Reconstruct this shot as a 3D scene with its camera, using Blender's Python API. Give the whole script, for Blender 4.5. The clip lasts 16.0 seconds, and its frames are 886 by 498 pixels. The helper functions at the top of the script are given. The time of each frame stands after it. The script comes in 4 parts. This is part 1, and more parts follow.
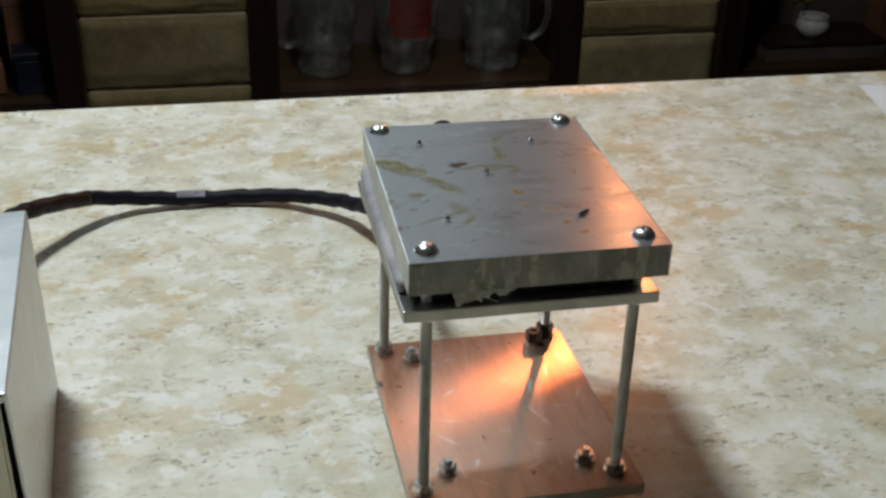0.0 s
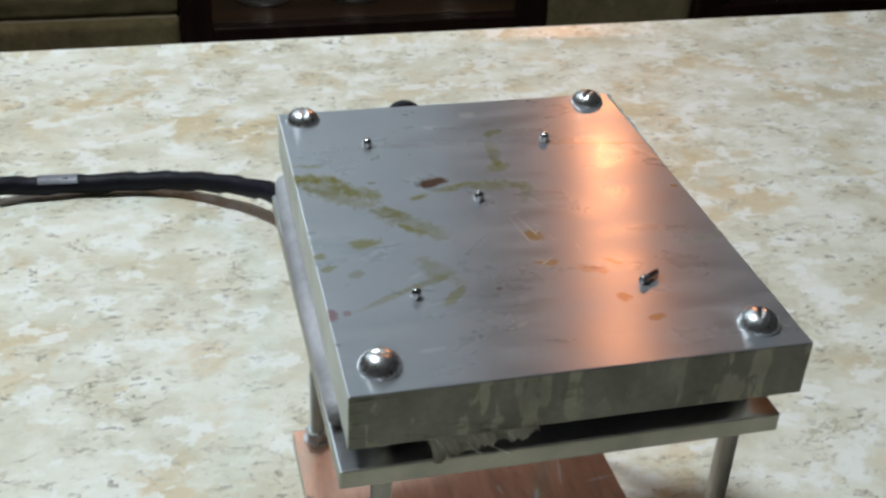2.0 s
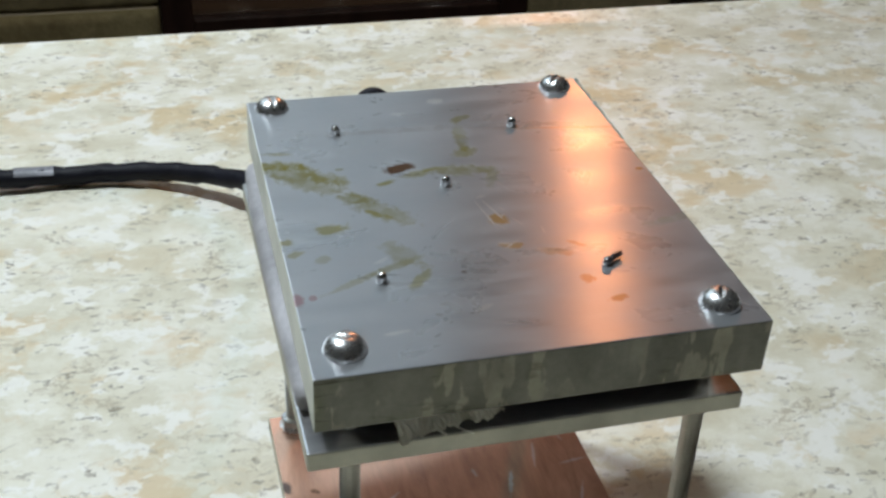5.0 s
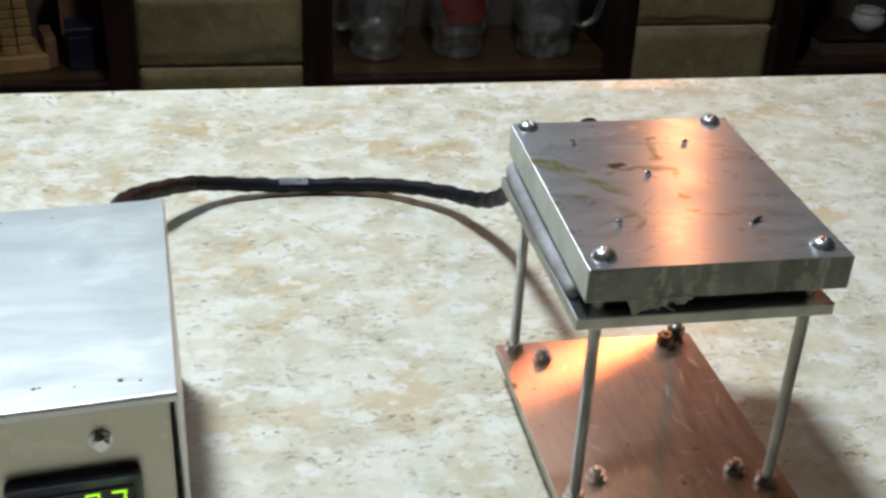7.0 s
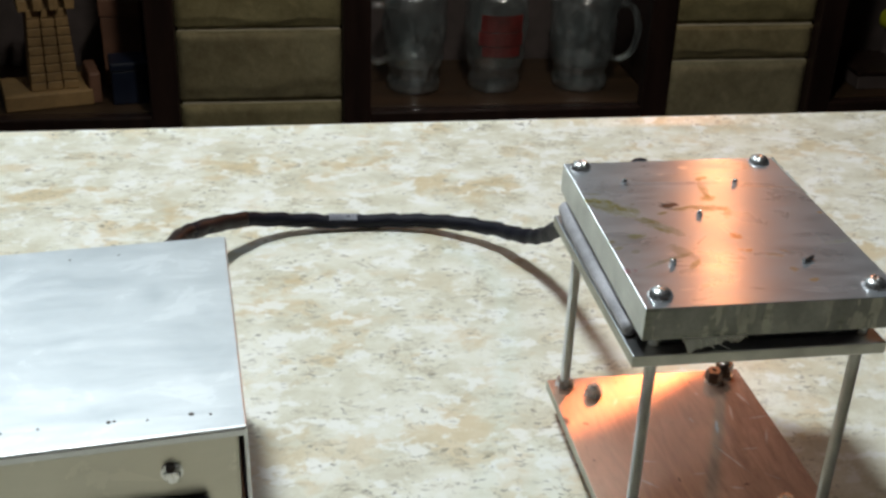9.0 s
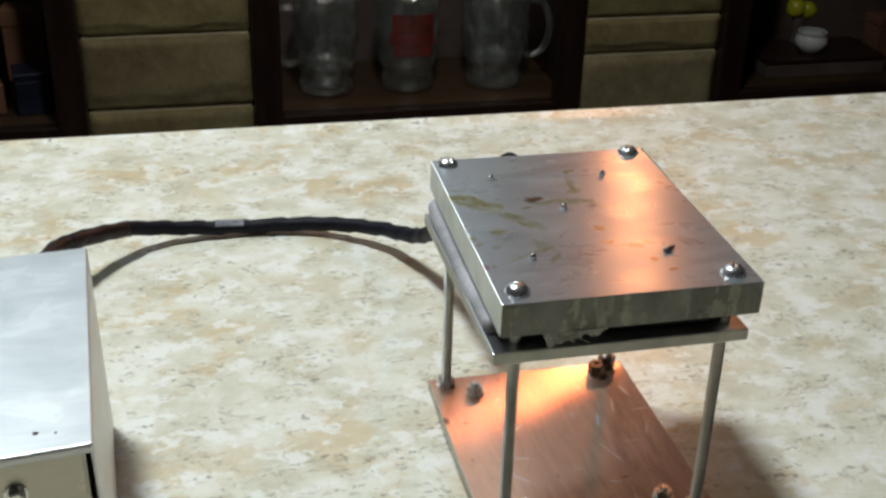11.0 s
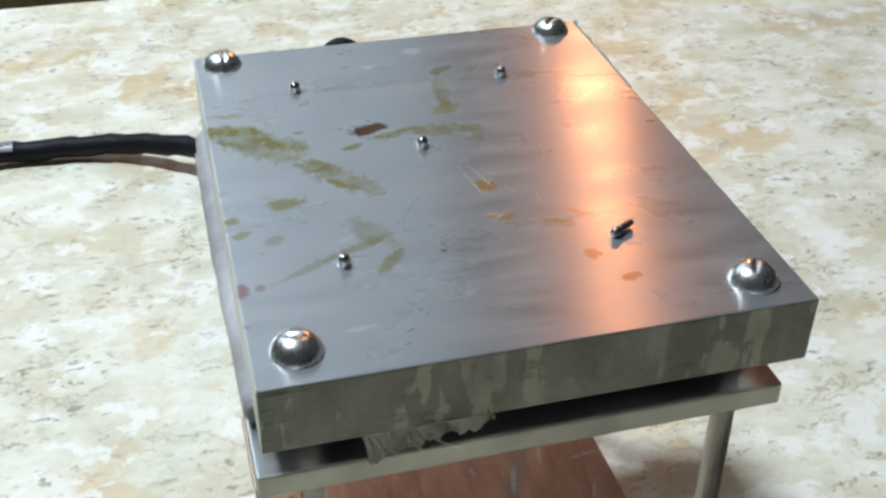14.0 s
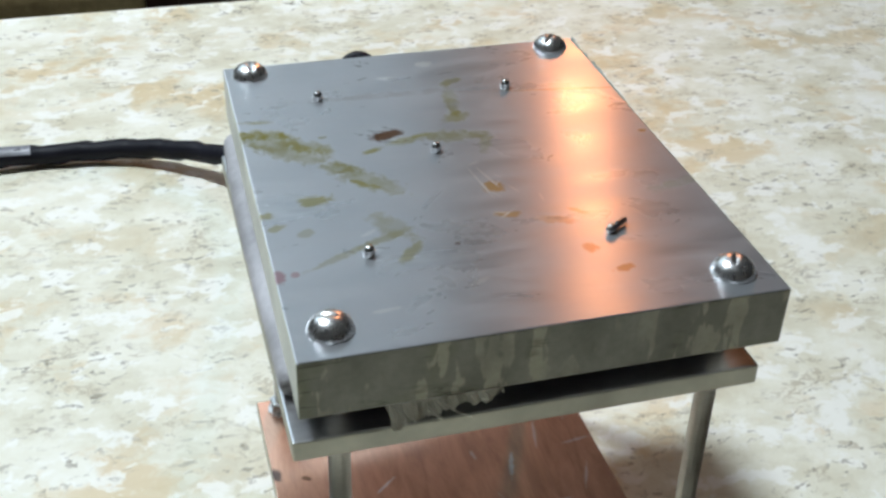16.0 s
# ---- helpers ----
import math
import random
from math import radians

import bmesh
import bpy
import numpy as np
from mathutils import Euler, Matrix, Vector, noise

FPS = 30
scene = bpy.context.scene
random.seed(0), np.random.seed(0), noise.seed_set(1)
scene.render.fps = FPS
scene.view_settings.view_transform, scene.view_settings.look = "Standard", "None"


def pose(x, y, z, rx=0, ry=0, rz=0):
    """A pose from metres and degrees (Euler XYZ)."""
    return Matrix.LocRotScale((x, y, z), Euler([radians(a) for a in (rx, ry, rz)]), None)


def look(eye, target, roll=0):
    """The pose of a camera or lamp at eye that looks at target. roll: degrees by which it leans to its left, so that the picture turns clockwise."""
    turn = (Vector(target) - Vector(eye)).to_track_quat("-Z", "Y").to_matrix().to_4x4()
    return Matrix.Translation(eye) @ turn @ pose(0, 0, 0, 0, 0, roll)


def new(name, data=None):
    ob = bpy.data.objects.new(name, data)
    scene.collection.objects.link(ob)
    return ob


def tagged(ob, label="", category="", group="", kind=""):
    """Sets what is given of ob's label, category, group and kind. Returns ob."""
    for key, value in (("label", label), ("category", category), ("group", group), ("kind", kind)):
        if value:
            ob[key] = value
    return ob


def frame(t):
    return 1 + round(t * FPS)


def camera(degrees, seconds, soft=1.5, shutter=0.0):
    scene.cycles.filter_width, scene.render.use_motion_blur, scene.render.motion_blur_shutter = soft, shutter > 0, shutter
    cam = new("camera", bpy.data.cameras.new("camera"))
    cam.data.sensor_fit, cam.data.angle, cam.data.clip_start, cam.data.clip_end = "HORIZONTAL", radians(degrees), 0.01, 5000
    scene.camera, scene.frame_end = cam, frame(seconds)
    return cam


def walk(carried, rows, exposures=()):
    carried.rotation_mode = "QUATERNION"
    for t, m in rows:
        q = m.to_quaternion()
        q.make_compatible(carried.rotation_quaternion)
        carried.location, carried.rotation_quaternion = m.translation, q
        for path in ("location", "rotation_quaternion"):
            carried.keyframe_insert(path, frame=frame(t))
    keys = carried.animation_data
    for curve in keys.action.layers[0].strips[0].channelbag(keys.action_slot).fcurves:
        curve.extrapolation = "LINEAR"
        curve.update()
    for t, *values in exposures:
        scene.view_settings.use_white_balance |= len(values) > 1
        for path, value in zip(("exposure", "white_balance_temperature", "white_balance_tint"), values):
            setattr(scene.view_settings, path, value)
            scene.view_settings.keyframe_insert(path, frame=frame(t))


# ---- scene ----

cam = camera(41.92, 16.0, soft=2.8, shutter=0.3)
PATH = [
    (0, (-0.12454, -0.45161, 0.35242), (-0.02959, -0.01902, 0.12036), 1.62),
    (0.5, (-0.11617, -0.39743, 0.33822), (-0.02815, 0.03066, 0.09534), 1.22),
    (1, (-0.09624, -0.29902, 0.31259), (0.00412, 0.12067, 0.06003), 1.82),
    (1.5, (-0.08873, -0.25625, 0.29119), (0.02054, 0.15695, 0.03172), 2.98),
    (2, (-0.08575, -0.25534, 0.29302), (0.02656, 0.15710, 0.03364), 2.81),
    (2.5, (-0.07972, -0.25385, 0.29337), (0.03856, 0.15709, 0.03426), 2.70),
    (3, (-0.07824, -0.25527, 0.29351), (0.04015, 0.15486, 0.03316), 2.49),
    (3.5, (-0.07861, -0.25728, 0.29390), (0.03712, 0.15372, 0.03375), 2.21),
    (3.7, (-0.07916, -0.25591, 0.29185), (0.03651, 0.15324, 0.02875), 2.40),
    (6, (-0.08693, -0.27679, 0.30155), (0.03059, 0.13201, 0.03873), 2.37),
    (6.5, (-0.12922, -0.35680, 0.33029), (-0.02918, 0.06274, 0.07736), 2.11),
    (7, (-0.18342, -0.42433, 0.35127), (-0.09410, 0.00561, 0.11216), 2.91),
    (7.5, (-0.19932, -0.43391, 0.35487), (-0.11286, 0.00016, 0.12226), 3.52),
    (8, (-0.19656, -0.43293, 0.35540), (-0.10958, 0.00252, 0.12557), 3.41),
    (8.2, (-0.19761, -0.43154, 0.35661), (-0.11350, 0.00568, 0.12909), 3.16),
    (10.3, (-0.18768, -0.43572, 0.36160), (-0.11134, 0.00252, 0.13331), 1.80),
    (10.5, (-0.17676, -0.43670, 0.36207), (-0.08544, 0.00042, 0.13715), 1.84),
    (11, (-0.16362, -0.42987, 0.35659), (-0.05986, 0.00335, 0.12954), 1.68),
    (11.5, (-0.16044, -0.42480, 0.35434), (-0.05920, 0.00744, 0.12431), 1.64),
    (12, (-0.12932, -0.36105, 0.33026), (-0.02297, 0.06157, 0.08516), 1.11),
    (12.5, (-0.09571, -0.25865, 0.28634), (0.00493, 0.15192, 0.01930), 1.73),
    (13, (-0.06567, -0.22356, 0.26906), (0.04507, 0.17904, -0.00599), 1.07),
    (13.5, (-0.06116, -0.22012, 0.26930), (0.04849, 0.18290, -0.00556), 0.53),
    (14, (-0.06326, -0.22228, 0.27037), (0.04778, 0.18006, -0.00493), 0.46),
    (14.5, (-0.06557, -0.22788, 0.27487), (0.04860, 0.17582, 0.00286), 0.91),
    (15, (-0.06788, -0.23138, 0.27732), (0.04664, 0.17340, 0.00706), 0.99),
    (15.5, (-0.06858, -0.23259, 0.27708), (0.04726, 0.17185, 0.00689), 1.16),
    (16, (-0.07633, -0.24473, 0.28209), (0.04189, 0.15826, 0.01075), 1.46),
]
walk(cam, [(t, look(eye, target, roll)) for t, eye, target, roll in PATH], [(0.0, -0.29, 6500, 10), (1.1, -0.17, 6250, 10), (2.0, -0.04, 6150, 10), (3.5, 0.0, 6200, 10), (7.5, 0.10, 6250, 10), (11.0, 0.0, 6500, 10), (12.0, 0.0, 6500, 10), (14.0, 0.3, 6100, 10)])

# ---------- world, lights ----------
world = bpy.data.worlds.new("world")
scene.world = world
world.use_nodes = True
world.node_tree.nodes["Background"].inputs[0].default_value = (0.55, 0.62, 0.75, 1)
world.node_tree.nodes["Background"].inputs[1].default_value = 0.02


def lamp(name, kind, energy, colour, eye, target, **more):
    data = bpy.data.lights.new(name, kind)
    data.energy, data.color = energy, colour
    for key, value in more.items():
        if key == "size":
            data.size = value
        elif key == "size_y":
            data.shape, data.size_y = "RECTANGLE", value
        elif key == "radius":
            data.shadow_soft_size = value
        elif key == "cone":
            data.spot_size, data.spot_blend = math.radians(value), 0.7
    ob = new(name, data)
    ob.matrix_world = look(eye, target)
    return ob


lamp("counter_pendant", "SPOT", 65, (0.90, 0.98, 1.0), (-0.42, 0.38, 1.32), (-0.20, 0.06, 0.0), radius=0.10, cone=101)
lamp("warm_lamp", "AREA", 1.95, (1.0, 0.355, 0.135), (0.61, 1.33, 0.815), (0.0, 0.0, 0.10), size=0.06, size_y=0.10)
# Unseen wide panel, added for the cool sheen on box top and plate.
lamp("cool_sheen_fill", "AREA", 3.9, (0.72, 0.90, 1.0), (-0.38, 1.40, 1.06), (-0.20, 0.0, 0.15), size=1.6, size_y=0.5)
# Added fill with no fixture; it brightens the stone wall and the mugs.
lamp("added_wall_fill", "SPOT", 28, (1.0, 0.93, 0.80), (0.06, 0.46, 1.02), (0.15, 1.52, -0.16), radius=0.06, cone=84)

# ---------- materials ----------
MATS = {}


def nodes_of(name):
    m = bpy.data.materials.new(name)
    m.use_nodes = True
    t = m.node_tree
    b = t.nodes["Principled BSDF"]
    MATS[name] = m
    return m, t, b


def node(t, kind, **values):
    n = t.nodes.new(kind)
    for key, value in values.items():
        n.inputs[key].default_value = value
    return n


def coords(t, scale=(1, 1, 1), space="Object"):
    c, m = t.nodes.new("ShaderNodeTexCoord"), t.nodes.new("ShaderNodeMapping")
    m.inputs["Scale"].default_value = scale
    t.links.new(c.outputs[space], m.inputs["Vector"])
    return m.outputs[0]


def noise(t, vec, scale, detail=4.0, rough=0.55, distort=0.0):
    n = node(t, "ShaderNodeTexNoise", Scale=scale, Detail=detail, Roughness=rough, Distortion=distort)
    t.links.new(vec, n.inputs["Vector"])
    return n.outputs["Fac"]


def ramp(t, fac, stops):
    r = t.nodes.new("ShaderNodeValToRGB")
    els = r.color_ramp.elements
    while len(els) < len(stops):
        els.new(0.5)
    for e, (p, c) in zip(els, stops):
        e.position, e.color = p, (*c, 1) if len(c) == 3 else c
    t.links.new(fac, r.inputs[0])
    return r.outputs[0]


def grey(v):
    return (v, v, v)


def mix(t, fac, a, b, how="MIX"):
    n = t.nodes.new("ShaderNodeMix")
    n.data_type, n.blend_type = "RGBA", how
    for sock, value in ((n.inputs[0], fac), (n.inputs[6], a), (n.inputs[7], b)):
        if isinstance(value, bpy.types.NodeSocket):
            t.links.new(value, sock)
        elif isinstance(value, (int, float)):
            sock.default_value = value
        else:
            sock.default_value = (*value, 1)
    return n.outputs[2]


def bump(t, b, height, strength, distance):
    n = node(t, "ShaderNodeBump", Strength=strength, Distance=distance)
    t.links.new(height, n.inputs["Height"])
    t.links.new(n.outputs[0], b.inputs["Normal"])


def material(name, colour, rough=0.5, metal=0.0, vary=0.25, scale=60.0, relief=0.0, stretch=(1, 1, 1), spec=None, coat=0.0):
    """A surface with variation at two scales in colour and gloss, and fine relief."""
    m, t, b = nodes_of(name)
    v = coords(t, stretch)
    big, small = noise(t, v, scale * 0.2, 3), noise(t, v, scale * 2.0, 5, 0.65)
    dark, light = tuple(c * (1 - vary) for c in colour), tuple(min(1, c * (1 + vary)) for c in colour)
    c1 = ramp(t, big, [(0.3, dark), (0.7, light)])
    c2 = ramp(t, small, [(0.3, grey(1 - vary)), (0.7, grey(1.0))])
    t.links.new(mix(t, 0.7, c1, c2, "MULTIPLY"), b.inputs["Base Color"])
    t.links.new(ramp(t, small, [(0.2, grey(max(0.02, rough * 0.75))), (0.8, grey(min(1, rough * 1.25)))]), b.inputs["Roughness"])
    b.inputs["Metallic"].default_value = metal
    if spec is not None:
        b.inputs["Specular IOR Level"].default_value = spec
    b.inputs["Coat Weight"].default_value = coat
    if relief:
        bump(t, b, small, 0.5, relief)
    return m


def laminate():
    """Printed stone pattern: ragged pale, tan and ochre patches, thin drab outlines and groups of flecks."""
    m, t, b = nodes_of("stone_laminate")
    tc = t.nodes.new("ShaderNodeTexCoord")
    ragged = node(t, "ShaderNodeTexNoise", Scale=85.0, Detail=6.0, Roughness=0.7)
    t.links.new(tc.outputs["Object"], ragged.inputs["Vector"])
    push = t.nodes.new("ShaderNodeVectorMath")
    push.operation = "MULTIPLY_ADD"
    push.inputs[1].default_value = (0.016, 0.010, 0.0)
    t.links.new(ragged.outputs["Color"], push.inputs[0])
    t.links.new(tc.outputs["Object"], push.inputs[2])

    def field(scale, detail, rough, stretch=(1, 1, 1), move=(0, 0, 0)):
        mp = t.nodes.new("ShaderNodeMapping")
        mp.inputs["Scale"].default_value, mp.inputs["Location"].default_value = stretch, move
        t.links.new(push.outputs[0], mp.inputs["Vector"])
        return noise(t, mp.outputs[0], scale, detail, rough)

    def times(a, c):
        n = t.nodes.new("ShaderNodeMath")
        n.operation = "MULTIPLY"
        t.links.new(a, n.inputs[0])
        t.links.new(c, n.inputs[1])
        return n.outputs[0]

    cloud = field(24, 8, 0.66, (0.9, 1, 1))
    warm = field(22, 8, 0.64, (0.9, 1, 1), (3.1, 1.7, 0))
    region = field(6, 4, 0.55, (1, 1, 1), (7.7, 4.2, 0))
    white = field(56, 7, 0.66, (0.8, 1, 1), (1.3, 8.1, 0))
    fleck = field(290, 4, 0.6, (0.62, 1, 1))
    group = field(42, 5, 0.6, (0.8, 1, 1), (5.5, 2.5, 0))
    base = ramp(t, cloud, [(0.33, (0.62, 0.57, 0.43)), (0.45, (0.72, 0.69, 0.55)), (0.54, (0.82, 0.80, 0.68)), (0.68, (0.89, 0.88, 0.80))])
    ochre = times(ramp(t, warm, [(0.515, grey(0)), (0.60, grey(0.60))]), ramp(t, region, [(0.38, grey(0.30)), (0.58, grey(1.0))]))
    c = mix(t, ochre, base, (0.64, 0.47, 0.22))
    c = mix(t, ramp(t, white, [(0.535, grey(0)), (0.585, grey(0.78))]), c, (0.92, 0.915, 0.86))
    line = ramp(t, white, [(0.395, grey(0)), (0.415, grey(1)), (0.425, grey(1)), (0.45, grey(0))])
    c = mix(t, times(line, ramp(t, group, [(0.45, grey(0.0)), (0.60, grey(0.65))])), c, (0.40, 0.34, 0.22))
    c = mix(t, ramp(t, white, [(0.28, grey(0.5)), (0.39, grey(0))]), c, (0.48, 0.43, 0.30))
    dots = times(ramp(t, fleck, [(0.575, grey(0)), (0.62, grey(1.0))]), ramp(t, group, [(0.44, grey(0.05)), (0.60, grey(0.85))]))
    c = mix(t, dots, c, (0.25, 0.22, 0.16))
    t.links.new(c, b.inputs["Base Color"])
    t.links.new(ramp(t, cloud, [(0.3, grey(0.28)), (0.7, grey(0.38))]), b.inputs["Roughness"])
    b.inputs["Specular IOR Level"].default_value = 0.45
    bump(t, b, white, 0.10, 0.0005)
    return m


def ellipse_mask(t, vec, warp, x, y, a, bb, turn):
    """1 inside a ragged ellipse of half axes a and bb round (x, y), fading at its border."""
    mp = t.nodes.new("ShaderNodeMapping")
    mp.vector_type = "TEXTURE"
    mp.inputs["Location"].default_value = (x, y, 0)
    mp.inputs["Rotation"].default_value = (0, 0, math.radians(turn))
    mp.inputs["Scale"].default_value = (a, bb, 1000)
    t.links.new(vec, mp.inputs["Vector"])
    ln = t.nodes.new("ShaderNodeVectorMath")
    ln.operation = "LENGTH"
    t.links.new(mp.outputs[0], ln.inputs[0])
    add = t.nodes.new("ShaderNodeMath")
    add.operation = "ADD"
    t.links.new(ln.outputs["Value"], add.inputs[0])
    t.links.new(warp, add.inputs[1])
    r = t.nodes.new("ShaderNodeMapRange")
    r.inputs["From Min"].default_value, r.inputs["From Max"].default_value = 1.75, 1.25
    r.inputs["To Min"].default_value, r.inputs["To Max"].default_value = 0.0, 1.0
    t.links.new(add.outputs[0], r.inputs["Value"])
    return r.outputs[0]


def brushed(name, colour, rough, aniso, stains=(), lines=(1, 9, 9), scratch=0.06, turn=0.0, polish=0.35, patchy=0.3, metal=1.0, sheen=0.6, streak=0.7):
    m, t, b = nodes_of(name)
    v = coords(t, lines)
    grain = noise(t, v, 50, 5, 0.65, 0.4)
    broad = noise(t, coords(t, (0.7, 1.2, 1)), 40, 5, 0.65, 0.6)
    bands = noise(t, coords(t, (0.30, 1.5, 1) if turn == 0 else (1.5, 0.3, 1)), 105, 6, 0.68, 0.5)
    fine = noise(t, coords(t), 260, 3, 0.6)
    c = ramp(t, broad, [(0.3, tuple(k * (1 - 0.22 * patchy) for k in colour)), (0.7, colour)])
    c = mix(t, 0.18 * patchy, c, ramp(t, grain, [(0.35, grey(0.75)), (0.65, grey(1.0))]), "MULTIPLY")
    rg = mix(t, 0.5, ramp(t, grain, [(0.3, grey(rough * 0.75)), (0.7, grey(rough * 1.2))]), ramp(t, broad, [(0.3, grey(rough * 0.8)), (0.7, grey(rough * 1.2))]))
    dull = grey(metal)
    if stains:
        vec = coords(t)
        warp = ramp(t, noise(t, vec, 300, 5, 0.7, 0.8), [(0.3, grey(0.0)), (0.7, grey(1.0))])
        holes = ramp(t, noise(t, vec, 210, 4, 0.6, 0.5), [(0.32, grey(0.5)), (0.56, grey(1.0))])
        for x, y, a, bb, ang, tint, strength in stains:
            k = ellipse_mask(t, vec, warp, x, y, a, bb, ang)
            mul = t.nodes.new("ShaderNodeMath")
            mul.operation = "MULTIPLY"
            mul.inputs[1].default_value = strength
            t.links.new(k, mul.inputs[0])
            if max(a, bb) > 0.0045 and min(a, bb) > 0.001:
                gap = t.nodes.new("ShaderNodeMath")
                gap.operation = "MULTIPLY"
                t.links.new(mul.outputs[0], gap.inputs[0])
                t.links.new(holes, gap.inputs[1])
                mul = gap
            c = mix(t, mul.outputs[0], c, tint)
            if tint is PALE:
                rg = mix(t, mul.outputs[0], rg, grey(0.30))
            else:
                rg = mix(t, mul.outputs[0], rg, grey(0.5))
                dull = mix(t, mul.outputs[0], dull, grey(metal * 0.35))
    t.links.new(c, b.inputs["Base Color"])
    t.links.new(rg, b.inputs["Roughness"])
    if stains:
        t.links.new(dull, b.inputs["Metallic"])
    else:
        b.inputs["Metallic"].default_value = metal
    b.inputs["Anisotropic"].default_value = aniso
    tangent = t.nodes.new("ShaderNodeTangent")
    tangent.direction_type, tangent.uv_map = "UV_MAP", "lay"
    t.links.new(tangent.outputs[0], b.inputs["Tangent"])
    b.inputs["Anisotropic Rotation"].default_value = turn
    shiny = t.nodes.new("ShaderNodeBsdfAnisotropic")
    t.links.new(c, shiny.inputs["Color"])
    t.links.new(tangent.outputs[0], shiny.inputs["Tangent"])
    t.links.new(ramp(t, broad, [(0.3, grey(rough * sheen * 0.82)), (0.7, grey(rough * sheen * 1.18))]), shiny.inputs["Roughness"])
    shiny.inputs["Anisotropy"].default_value = -aniso * streak
    shiny.inputs["Rotation"].default_value = turn
    both = t.nodes.new("ShaderNodeMixShader")
    t.links.new(ramp(t, bands, [(0.38, grey(polish * (1 - 0.65 * patchy))), (0.62, grey(polish * (1 + 0.6 * patchy)))]), both.inputs[0])
    t.links.new(b.outputs[0], both.inputs[1])
    t.links.new(shiny.outputs[0], both.inputs[2])
    t.links.new(both.outputs[0], t.nodes["Material Output"].inputs["Surface"])
    hs = mix(t, 0.5, grain, fine)
    bump(t, b, hs, scratch, 0.0003)
    return m


